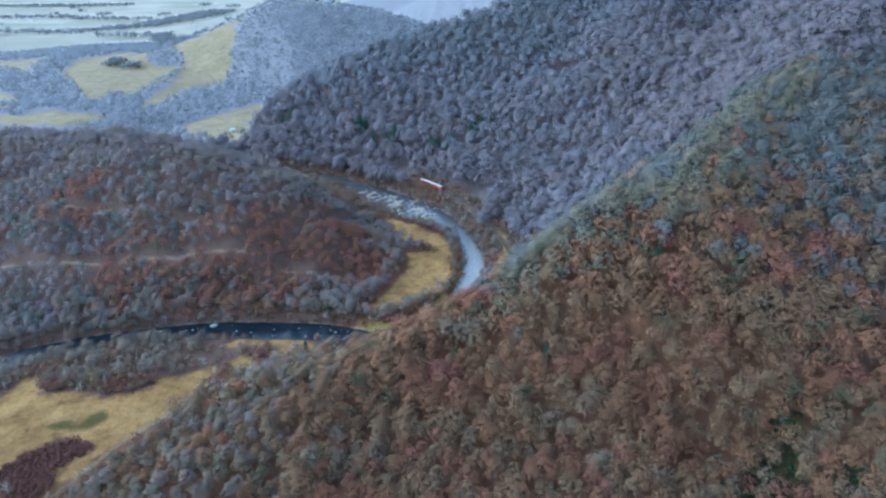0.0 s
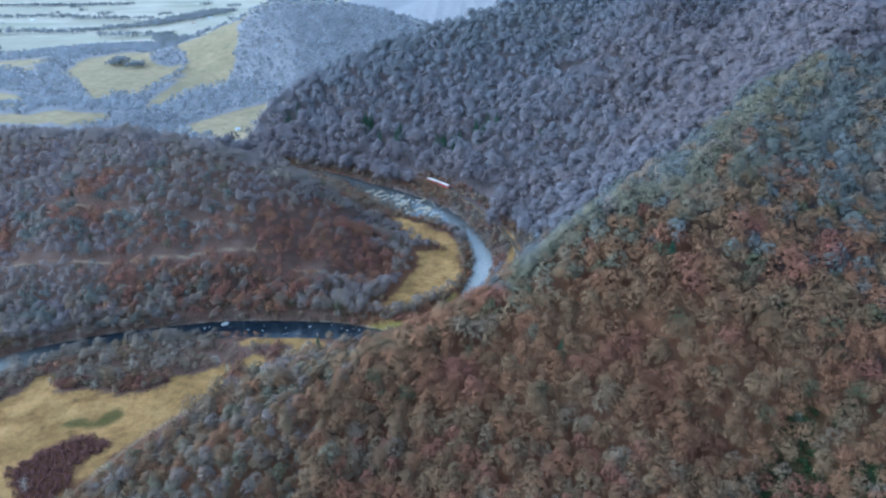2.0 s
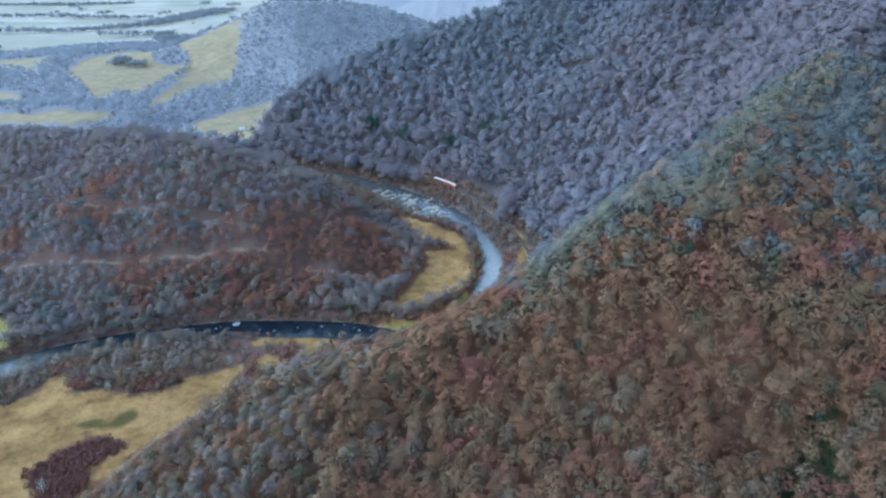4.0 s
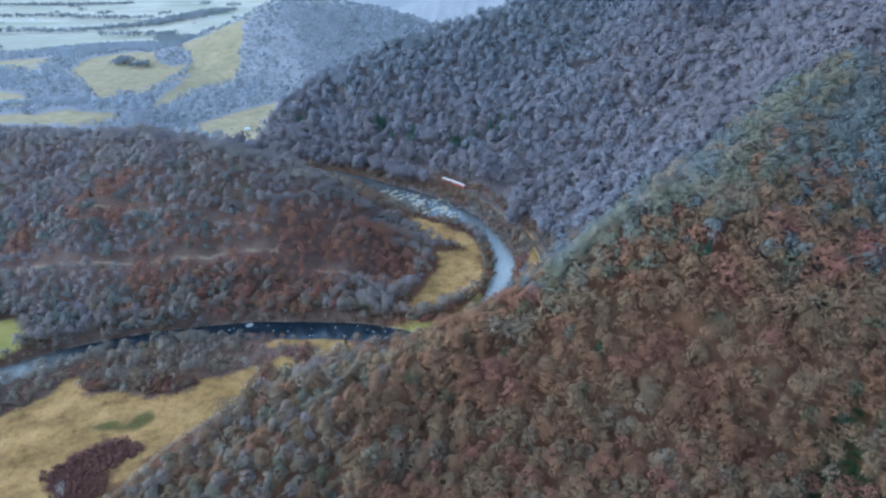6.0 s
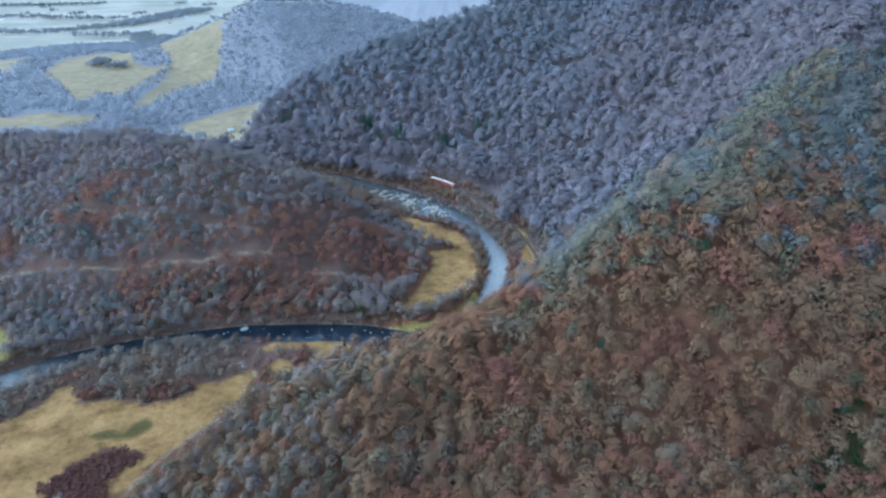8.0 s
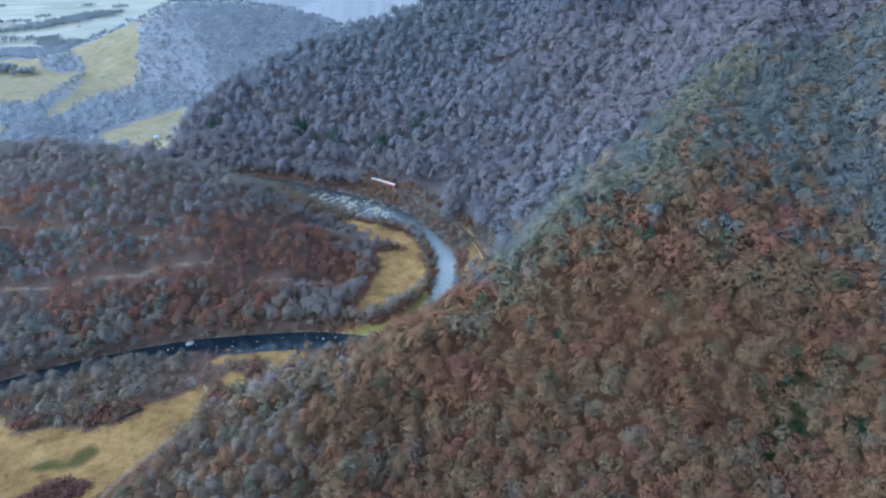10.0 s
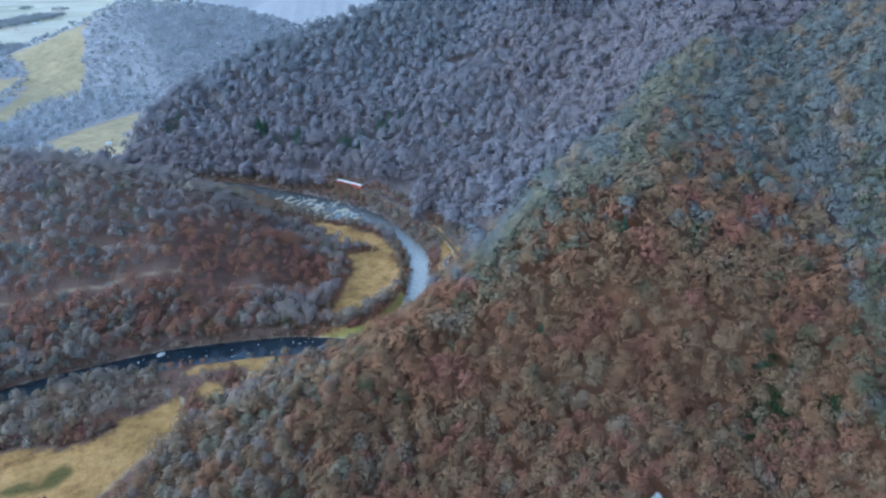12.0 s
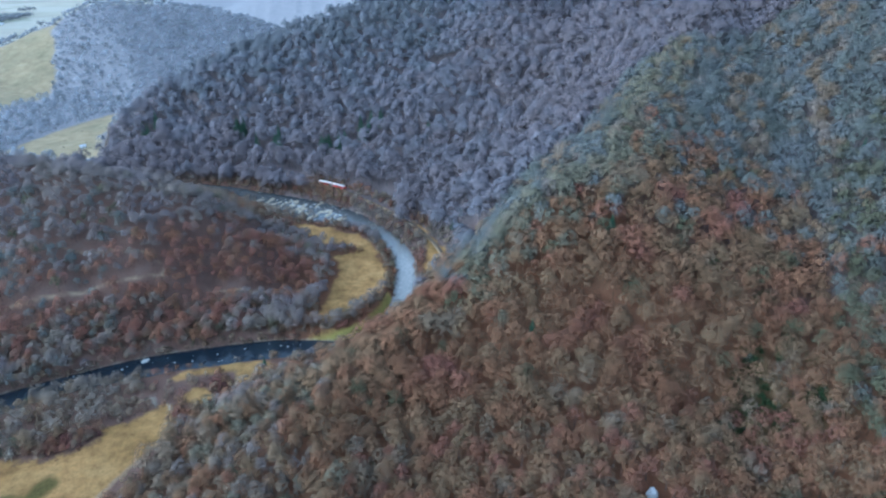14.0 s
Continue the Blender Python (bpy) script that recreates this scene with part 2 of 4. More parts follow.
def smooth(line, steps=6):
    """A rounder polyline through the same points."""
    p = np.array(line, float)
    q = np.vstack([2 * p[0] - p[1], p, 2 * p[-1] - p[-2]])
    out = []
    for i in range(1, len(q) - 2):
        for s in np.arange(steps) / steps:
            out.append(0.5 * (2 * q[i] + (q[i + 1] - q[i - 1]) * s + (2 * q[i - 1] - 5 * q[i] + 4 * q[i + 1] - q[i + 2]) * s ** 2
                              + (3 * q[i] - q[i - 1] - 3 * q[i + 1] + q[i + 2]) * s ** 3))
    return np.array(out + [p[-1]])


# river: x, y, half width
RIVER = smooth([(-460, 20, 9), (-390, 110, 9), (-325, 190, 9), (-284, 240, 10), (-262, 261, 10), (-235, 277, 9), (-205, 289, 8.5), (-172, 298, 9.5),
                (-138, 302, 9.5), (-104, 304, 9), (-82, 301, 8), (-62, 298, 8), (-47, 307, 8), (-35, 321, 7.5), (-27, 344, 6.5), (-23, 371, 6.4),
                (-20, 397, 6.2), (-24, 426, 6), (-32, 452, 5.6), (-46, 474, 8), (-62, 492, 14), (-83, 510, 18), (-109, 532, 18),
                (-140, 559, 12), (-175, 588, 6), (-215, 608, 4.5), (-269, 621, 5), (-330, 634, 6), (-420, 640, 8), (-560, 650, 8), (-800, 640, 8)])
# stretches painted pale as sky reflection: index along the river, strength
SKY_SHEEN = ([0, 19, 26, 46, 60, 66, 72, 76, 82, 96, 104, 118, 130, 150], [0.4, 0.35, 0.02, 0.0, 0.02, 0.2, 0.1, 0.4, 0.6, 0.66, 0.4, 0.2, 0.15, 0.1])
# crests: x, y, height, fall to the left, fall to the right
CRESTS = [
    (8, [(-170, 100, 6, .5, .3), (-120, 160, 14, .5, .3), (-85, 200, 25, .5, .25), (-45, 235, 27, .66, .16), (8, 270, 45, .6, .24), (34, 288, 66, .75, .46), (52, 297, 80, .85, .53),
         (94, 318, 89, .85, .44), (140, 385, 105, .68, .3), (260, 520, 150, .45, .45), (420, 700, 230, .45, .45), (700, 800, 300, .45, .45)]),
    (20, [(-330, 720, 0, .45, .4), (-290, 762, 36, .45, .42), (-262, 795, 58, .45, .43), (-190, 830, 85, .45, .43), (0, 900, 144, .45, .45), (180, 960, 200, .45, .45), (420, 1000, 260, .45, .45),
          (800, 1000, 320, .4, .4)]),
    (25, [(200, 880, 190, .45, .45), (107, 690, 98, .45, .45), (30, 640, 58, .42, .42), (-40, 590, 16, .4, .4)]),
    (28, [(420, 480, 210, .5, .5), (330, 330, 150, .5, .5), (255, 205, 88, .5, .5), (215, 100, 60, .5, .5), (220, -100, 70, .4, .4), (100, -300, 120, .4, .4)]),
    (20, [(-92, 404, 3, .5, .5), (-132, 397, 26, .54, .54), (-172, 408, 50, .55, .55), (-215, 424, 64, .55, .55), (-290, 446, 71, .53, .53), (-360, 474, 64, .52, .52),
          (-450, 498, 58, .5, .5), (-600, 520, 58, .5, .5), (-900, 560, 60, .4, .4)]),
    (40, [(-900, 740, 24, .22, .22), (-600, 735, 30, .22, .22), (-530, 728, 25, .24, .28), (-475, 700, 3, .3, .3)]),
    (40, [(-860, 1190, 14, .2, .2), (-720, 1260, 46, .33, .3), (-620, 1325, 84, .4, .35), (-540, 1368, 124, .42, .4), (-440, 1480, 116, .42, .4), (-330, 1560, 92, .4, .4),
          (-230, 1600, 56, .4, .4), (-150, 1640, 12, .4, .4)]),
    (60, [(-980, 1420, 20, .1, .1), (-850, 1250, 32, .12, .12), (-740, 1060, 22, .12, .12)]),
    (80, [(-420, 3300, 40, .3, .3), (-150, 2900, 150, .35, .35), (100, 2500, 260, .4, .4), (700, 2200, 340, .4, .4), (2000, 2000, 400, .3, .3)]),
    (80, [(-900, 4700, 120, .2, .2), (-300, 4200, 220, .25, .25), (600, 3900, 320, .3, .3), (2600, 3600, 380, .3, .3)]),
]
RAILWAY = smooth([(-382, 930), (-354, 815), (-322, 710), (-285, 664), (-250, 650), (-180, 632), (-125, 604), (-95, 581), (-66, 556), (-49, 531), (-32, 506), (-19, 481), (-7, 456), (1, 432), (6, 408), (9, 381), (13, 358), (22, 336)])
TRACKS = [smooth([(36, 291), (42, 295), (48, 299), (54, 301), (60, 300), (66, 296)]),
          smooth([(-380, 328), (-338, 331), (-298, 333), (-258, 335), (-222, 341), (-198, 349), (-173, 355)]),
          smooth([(-147, 356), (-124, 355), (-100, 364), (-80, 372)]),
          smooth([(-355, 384), (-301, 378), (-258, 373), (-214, 370), (-190, 368), (-174, 365), (-171, 355)]),
          smooth([(-140, 240), (-152, 222), (-162, 204), (-169, 186), (-174, 165), (-182, 130)])]
CRESCENT = [(-110, 488), (-88, 478), (-68, 465), (-52, 451), (-43, 433), (-38, 412), (-35, 397), (-36, 376), (-40, 356), (-51, 341), (-64, 330), (-72, 325), (-84, 324), (-83, 332), (-76, 345), (-72, 363), (-69, 381), (-68, 395), (-69, 414), (-52, 421), (-62, 433),
            (-78, 440), (-88, 455), (-101, 472)]
LUSH = [(-85, 311), (-73, 311), (-61, 314), (-50, 322), (-42, 334), (-35, 356), (-33, 346), (-37, 333), (-49, 318), (-58, 309), (-69, 305), (-81, 307)]
NEAR_MEADOW = [(-330, 170), (-256, 206), (-244, 224), (-243, 237), (-233, 244), (-236, 236), (-226, 226), (-213, 231), (-206, 231), (-194, 229), (-182, 236), (-174, 246), (-163, 250), (-150, 257), (-136, 246), (-145, 240), (-148, 228), (-159, 210),
               (-168, 192), (-174, 175), (-176, 160), (-190, 120), (-260, 110)]
BRAMBLES = [[(-207, 180), (-203, 187), (-194, 196), (-187, 199), (-176, 195), (-174, 190), (-179, 185), (-181, 179), (-177, 173), (-178, 160), (-192, 158), (-210, 172)],
            [(-205, 233), (-204, 240), (-194, 246), (-175, 247), (-174, 241), (-180, 234), (-193, 229)], [(-147, 249), (-142, 253), (-132, 254), (-126, 258), (-124, 254), (-130, 245), (-143, 244)],
            [(-134, 270), (-130, 276), (-123, 275), (-117, 266), (-119, 261), (-127, 262)], [(-230, 230), (-226, 240), (-214, 239), (-212, 233), (-222, 228)]]
TRAIN_GAP = [(-125, 598), (-98, 560), (-62, 528), (-48, 545), (-85, 582)]
VERGE = [(-11, 372), (-3, 360), (8, 350), (14, 362), (12, 400), (6, 424), (-3, 452), (-9, 466), (-8, 450), (0, 426), (-6, 404), (-9, 388)]
RIVERSIDE = [(-154, 280), (-142, 285), (-126, 289), (-105, 288), (-99, 284), (-109, 275), (-115, 264), (-121, 270), (-117, 282), (-131, 282), (-148, 277)]
CLEARING = [(-144, 264), (-136, 270), (-128, 266), (-127, 260), (-135, 255)]
GREEN_FIELD = [(-380, 270), (-325, 287), (-318, 291), (-300, 279), (-288, 263), (-294, 250), (-340, 200)]
VALLEY_MEADOW = [(-452, 761), (-445, 800), (-437, 836), (-421, 887), (-397, 935), (-375, 960), (-352, 860), (-365, 830), (-350, 775), (-328, 710), (-316, 671), (-328, 680), (-358, 705), (-396, 738), (-427, 752)]
MOUND = [(-900, 690), (-654, 712), (-613, 722), (-572, 734), (-529, 742), (-523, 732), (-528, 707), (-542, 689), (-595, 686), (-640, 683), (-900, 640)]
BALD = [(-504, 790), (-571, 893), (-587, 953), (-598, 1035), (-635, 1155), (-656, 1202), (-690, 1231), (-716, 1262), (-660, 1305), (-620, 1333), (-585, 1356), (-552, 1376), (-552, 1358), (-585, 1347), (-596, 1309), (-569, 1256), (-568, 1237),
        (-559, 1198), (-542, 1167), (-537, 1122), (-529, 1072), (-550, 1009), (-557, 956), (-534, 856)]
SLOPES = [(-842, 1088), (-883, 1205), (-837, 1292), (-770, 1258), (-722, 1177), (-681, 1148), (-651, 1167), (-628, 1069), (-618, 995), (-618, 952), (-636, 951), (-657, 945), (-643, 900), (-653, 883), (-713, 955), (-788, 1027)]
COPSES = [[(-792, 1135), (-764, 1128), (-756, 1165), (-786, 1172)], [(-742, 1118), (-722, 1112), (-716, 1150), (-736, 1155)]]
LEFT_FIELDS = [[(-1300, 1330), (-1172, 1314), (-1109, 1324), (-1004, 1289), (-960, 1181), (-950, 1144), (-874, 1062), (-948, 1109), (-1058, 1181), (-1300, 1220)], [(-1050, 985), (-864, 949), (-804, 921), (-765, 878), (-680, 790), (-760, 800), (-1050, 860)]]
MOIST = [(-208, 204), (-201, 208), (-193, 208), (-191, 215), (-185, 218), (-181, 214), (-184, 206), (-192, 203)]
GULLY_GREEN = [(118, 212), (108, 201), (97, 191), (88, 186), (86, 175), (93, 166), (101, 171), (106, 181), (118, 171), (133, 171), (131, 185), (116, 186), (114, 191), (122, 205)]


def height(x, y):
    h = np.full(x.shape, 0.0)
    for soft, line in CRESTS:
        d, side, (z, fl, fr) = along(x, y, line)
        fall = np.where(side < 0, fl, fr)
        t = z - fall * (np.sqrt(d * d + soft * soft) - soft)
        k = 9.0
        h = np.maximum(h, t) + np.maximum(k - np.abs(h - t), 0) ** 2 / (4 * k)
    # the mountain foot rises straight from the railway
    d, side, _ = along(x, y, RAILWAY)
    north, crest_side, _ = along(x, y, CRESTS[1][1])
    t = np.where(side < 0, 0.45 * (d - 8), -20) * np.clip((y - 345) / 45, 0, 1) - np.where(crest_side < 0, 1.2 * north, 0) - 30 * np.clip((y - 690) / 60, 0, 1)
    t = np.minimum(t, 110)
    h = np.maximum(h, t) + np.maximum(9.0 - np.abs(h - t), 0) ** 2 / 36
    steep = np.clip(h / 30, 0, 1)
    h = h + steep * (3.0 * rolling(x, y, 70, 3) + 1.2 * rolling(x, y, 24, 4))
    floor = 2.2 + 0.35 * rolling(x, y, 45, 5) + np.clip((y - 1300) / 300, 0, 1) * 3 * rolling(x, y, 900, 6)
    h = np.maximum(h, 0) + floor
    d, _, _ = along(x, y, RAILWAY)
    h = h + (4.2 - h) * np.clip((11 - d) / 6, 0, 1)
    d, side, (w,) = along(x, y, RIVER)
    h = np.minimum(h, 2.6 + 1.05 * np.maximum(d - w - 2, 0) + 0.4 * rolling(x, y, 30, 12))
    bank = np.clip((d - w) / 5.0, 0, 1)
    bar = np.clip((w - 8.5) / 5, 0, 1) * (0.9 * rolling(x, y, 15, 8) + 0.7 * rolling(x, y, 7, 9) + 0.95 - 1.6 * np.clip(side * d / w - 0.35, 0, 1))
    bed = -1.1 + bar
    return bed * (1 - bank) + h * bank


def cover(x, y):
    """Signed distances that say what grows where."""
    c = {}
    c["green"] = np.maximum(inside(x, y, LUSH), inside(x, y, GREEN_FIELD))
    m = np.maximum.reduce([inside(x, y, p) for p in (CRESCENT, NEAR_MEADOW, RIVERSIDE, CLEARING, LUSH, VERGE)])
    c["meadow"] = np.minimum(m, -np.maximum.reduce([inside(x, y, p) for p in BRAMBLES]))
    c["pasture"] = np.maximum.reduce([inside(x, y, p) for p in (MOUND, BALD, SLOPES, VALLEY_MEADOW, *LEFT_FIELDS)])
    c["stony"] = np.maximum.reduce([(x + 0.9 * (y - 430) + 20) * 0.7, y - 620, np.minimum(np.minimum(y - 215, -110 - x), -5)])
    # where the ground takes its painted haze, growing with distance
    c["far_haze"] = np.maximum(y - 880 + 0.3 * x, np.minimum(y - 640, -x - 345))
    c["moist"] = inside(x, y, MOIST)
    c["moss"] = inside(x, y, GULLY_GREEN)
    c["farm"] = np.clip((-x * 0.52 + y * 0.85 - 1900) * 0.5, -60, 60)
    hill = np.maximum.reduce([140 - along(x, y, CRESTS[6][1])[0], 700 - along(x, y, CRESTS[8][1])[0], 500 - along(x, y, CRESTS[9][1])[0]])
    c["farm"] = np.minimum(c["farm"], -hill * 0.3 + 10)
    c["track"] = np.maximum.reduce([0.9 - along(x, y, t)[0] for t in TRACKS])
    d, _, (w,) = along(x, y, RIVER)
    c["shore"] = 1.0 - (d - w)
    c["water"] = w - d
    c["rail"] = 4.2 - along(x, y, RAILWAY)[0]
    return {k: np.clip(v, -60, 60) for k, v in c.items()}


def raw_mesh(name, verts, tris, material, attributes=(), smooth_shade=False):
    me = bpy.data.meshes.new(name)
    n, f = len(verts), len(tris)
    size = tris.shape[1]
    me.vertices.add(n)
    me.vertices.foreach_set("co", np.ascontiguousarray(verts, np.float32).ravel())
    me.loops.add(f * size)
    me.loops.foreach_set("vertex_index", np.ascontiguousarray(tris, np.int32).ravel())
    me.polygons.add(f)
    me.polygons.foreach_set("loop_start", np.arange(f, dtype=np.int32) * size)
    for key, values in attributes:
        flat = np.ndim(values) == 1
        a = me.attributes.new(key, "FLOAT" if flat else "FLOAT_VECTOR", "POINT")
        a.data.foreach_set("value" if flat else "vector", np.ascontiguousarray(values, np.float32).ravel())
    me.materials.append(material)
    me.update(calc_edges=True)
    me.polygons.foreach_set("use_smooth", np.full(f, smooth_shade))
    return me


# ---- ground ----
def axis(dense, step, low, high):
    a = list(np.arange(dense[0], dense[1] + 0.1, step))
    g = step
    while a[-1] < high:
        g *= 1.07
        a.append(a[-1] + g)
    g = step
    while a[0] > low:
        g *= 1.09
        a.insert(0, a[0] - g)
    return np.array(a)


gx, gy = np.meshgrid(axis((-420, 240), 3.0, -5200, 5200), axis((130, 660), 3.0, -2500, 5600))
gz = height(gx, gy)
ny, nx = gx.shape
idx = np.arange(nx * ny).reshape(ny, nx)
quads = np.stack([idx[:-1, :-1], idx[:-1, 1:], idx[1:, 1:], idx[1:, :-1]], -1).reshape(-1, 4)
marks = cover(gx.ravel(), gy.ravel())
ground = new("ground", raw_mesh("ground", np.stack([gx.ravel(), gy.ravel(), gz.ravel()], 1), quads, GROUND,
                                [(k, v) for k, v in marks.items() if k in ("green", "meadow", "pasture", "moss", "moist", "stony", "far_haze", "farm", "track", "shore")], True))
tagged(ground, "hilly ground with brown leaf litter, straw meadows and far fields", "ground", kind="structure")


def ribbon(line, half, z):
    """Left and right rims of a strip along a line."""
    p = np.array(line)[:, :2]
    t = np.gradient(p, axis=0)
    t /= np.linalg.norm(t, axis=1)[:, None]
    nrm = np.stack([-t[:, 1], t[:, 0]], 1)
    return p, nrm


def river():
    p, nrm = ribbon(RIVER, 0, 0)
    across = np.linspace(-1, 1, 9)
    w = RIVER[:, 2] + 4.5
    v = p[:, None, :] + nrm[:, None, :] * (w[:, None] * across[None, :])[:, :, None]
    x, y = v[..., 0].ravel(), v[..., 1].ravel()
    n = len(p)
    i = np.arange(n * 9).reshape(n, 9)
    q = np.stack([i[:-1, :-1], i[1:, :-1], i[1:, 1:], i[:-1, 1:]], -1).reshape(-1, 4)[:, ::-1]
    rapid = np.clip(RIVER[:, 2] - 17.6, -20, -0.5)[:, None] * np.ones((1, 9))
    sheen = np.interp(np.arange(n), SKY_SHEEN[0], SKY_SHEEN[1])
    sky_sheen = sheen[:, None] * np.clip(1.35 - np.abs(across), 0, 1)[None, :]
    ob = new("water", raw_mesh("water", np.stack([x, y, np.zeros(len(x))], 1), q, WATER, [("rapid", rapid.ravel()), ("sky_sheen", sky_sheen.ravel())], True))
    return tagged(ob, "dark river with a painted pale sky sheen and white rapids", "river", kind="structure")


river()


# ---- woods ----
def tube(a, b, r0, r1, sides):
    """A tapered limb from a to b: vertices, triangles and outward directions."""
    a, b = np.array(a, float), np.array(b, float)
    d = b - a
    d /= np.linalg.norm(d)
    u = np.cross(d, (0.3, 0.9, 0.2))
    u /= np.linalg.norm(u)
    w = np.cross(d, u)
    ang = np.arange(sides) * 6.2832 / sides
    ring = np.cos(ang)[:, None] * u + np.sin(ang)[:, None] * w
    v = np.vstack([a + ring * r0, b + ring * r1])
    i = np.arange(sides)
    j = (i + 1) % sides
    return v, np.vstack([np.stack([i, j, j + sides], 1), np.stack([i, j + sides, i + sides], 1)]), np.vstack([ring, ring])


def joined(pieces):
    vs, fs, ds, n = [], [], [], 0
    for v, f, d in pieces:
        vs.append(v)
        fs.append(f + n)
        ds.append(d)
        n += len(v)
    return np.vstack(vs), np.vstack(fs), np.vstack(ds)


def wood(r, tall, wide, limbs, sides=4):
    """Trunk and limbs of a bare tree."""
    fork = tall * r.uniform(0.35, 0.5)
    lean = r.uniform(-0.04, 0.04, 2) * tall
    pieces = [tube((0, 0, -0.5), (lean[0], lean[1], fork), 0.02 * tall, 0.013 * tall, sides)]
    top = np.array((lean[0], lean[1], fork))
    pieces.append(tube(top, top + (r.uniform(-.5, .5), r.uniform(-.5, .5), tall * 0.42), 0.012 * tall, 0.003 * tall, 3))
    for k in range(limbs):
        a = k * 2.4 + r.uniform(-.5, .5)
        base = top * r.uniform(0.75, 1.0)
        end = base + (np.cos(a) * wide * 0.7, np.sin(a) * wide * 0.7, tall * r.uniform(0.2, 0.42))
        pieces.append(tube(base, end, 0.007 * tall, 0.002 * tall, 3))
    return joined(pieces)


def clumps(r, tall, wide, count, size, low=0.3, lift=0.5, lobes=8):
    """Sprays of fine twigs that cover the lobes of an uneven domed crown: one ragged flake each, lying along the lobe."""
    mid = tall * (low + 0.2)
    a = np.arange(lobes) * 2.4 + r.uniform(-.5, .5, lobes)
    up = np.linspace(0.05, 1.0, lobes) + r.uniform(-.1, .1, lobes)
    reach = np.sqrt(np.clip(1 - up ** 2, 0.02, 1)) * 0.58 * wide
    size_of = wide * r.uniform(0.5, 0.62, lobes)
    heart = np.stack([np.cos(a) * reach, np.sin(a) * reach, mid + up * (tall - mid) * 0.72], 1)
    got, faces = [], []
    while sum(len(g) for g in got) < count:
        d = r.normal(size=(count, 3))
        d[:, 2] = np.abs(d[:, 2]) - 0.32
        d /= np.linalg.norm(d, axis=1)[:, None]
        k = r.randint(0, lobes, count)
        p = heart[k] + d * (size_of[k] * r.uniform(0.62, 1.08, count))[:, None]
        gap = np.linalg.norm(p[:, None, :] - heart[None], axis=2) / size_of[None]
        ok = gap.min(axis=1) > 0.6
        got.append(p[ok])
        faces.append(d[ok])
    root, d = np.vstack(got)[:count], np.vstack(faces)[:count]
    lean = d + r.normal(size=(count, 3)) * 0.3
    lean /= np.linalg.norm(lean, axis=1)[:, None]
    u = np.cross(lean, r.normal(size=(count, 3)))
    u /= np.linalg.norm(u, axis=1)[:, None]
    w = np.cross(lean, u)
    span = (r.uniform(0.7, 1.35, count) * size)[:, None]
    v = np.stack([root - u * span * 0.6 - w * span * r.uniform(.2, .6, (count, 1)), root + u * span * 0.6 - w * span * r.uniform(.1, .6, (count, 1)),
                  root + w * span * r.uniform(.5, .9, (count, 1)) + u * span * r.uniform(-.4, .4, (count, 1))], 1)
    whole = root - (0, 0, mid)
    whole /= np.linalg.norm(whole, axis=1)[:, None]
    face = d * 0.4 + whole * 0.85 + (0, 0, lift)
    face /= np.linalg.norm(face, axis=1)[:, None]
    return v.reshape(-1, 3), np.arange(count * 3).reshape(-1, 3), np.repeat(face, 3, 0)


def twigs(r, tall, wide, count, length, width, low=0.3, lift=0.7):
    """Fine twigs that fill an uneven domed crown: one sliver each, lying along the dome and pointing up and out."""
    mid = tall * (low + 0.25)
    d = r.normal(size=(count, 3))
    d[:, 2] = np.abs(d[:, 2]) * 1.15 - 0.35
    d /= np.linalg.norm(d, axis=1)[:, None]
    lump = np.ones(count)
    for k in range(5):
        w = r.normal(size=3)
        lump += 0.11 * np.sin(d @ (w * 3.2) + r.uniform(0, 6.28))
    depth = 1 - 0.55 * r.uniform(0, 1, count) ** 1.4
    root = d * (lump * depth)[:, None] * (wide, wide, tall - mid) + (0, 0, mid)
    out = d + r.normal(size=(count, 3)) * 0.55
    out /= np.linalg.norm(out, axis=1)[:, None]
    way = np.cross(out, np.cross((0, 0, 1.0), out) + r.normal(size=(count, 3)) * 0.5) * -1 + d * 0.5 + (0, 0, 0.3)
    way /= np.linalg.norm(way, axis=1)[:, None]
    side = np.cross(way, out)
    side /= np.linalg.norm(side, axis=1)[:, None]
    ln, wd = r.uniform(0.55, 1.45, count) * length, r.uniform(0.5, 1.5, count) * width
    v = np.stack([root - way * ln[:, None] * 0.5 - side * wd[:, None], root - way * ln[:, None] * 0.35 + side * wd[:, None], root + way * ln[:, None] * 0.5], 1)
    face = d * (1, 1, 0.8) + (0, 0, lift) + r.normal(size=(count, 3)) * 0.05
    face /= np.linalg.norm(face, axis=1)[:, None]
    return v.reshape(-1, 3), np.arange(count * 3).reshape(-1, 3), np.repeat(face, 3, 0)


def bare_tree(seed, tall, wide, count, size, limbs, lift=0.5, fuzz=0):
    """A bare deciduous tree: trunk, limbs, a lobed crown of twig sprays and a fringe of single twigs."""
    r = np.random.RandomState(seed)
    if limbs < 0:
        trunk = tube((0, 0, -0.5), (0, 0, tall * 0.6), 0.02 * tall, 0.01 * tall, 3)
    else:
        trunk = wood(r, tall * 0.85, wide, limbs, 4 if limbs > 2 else 3)
    pieces = [trunk, clumps(r, tall, wide, count, size, 0.3, lift)]
    if fuzz:
        pieces.append(twigs(r, tall * 1.03, wide * 1.05, fuzz, 1.3, 0.075, 0.3, lift))
    return joined(pieces)


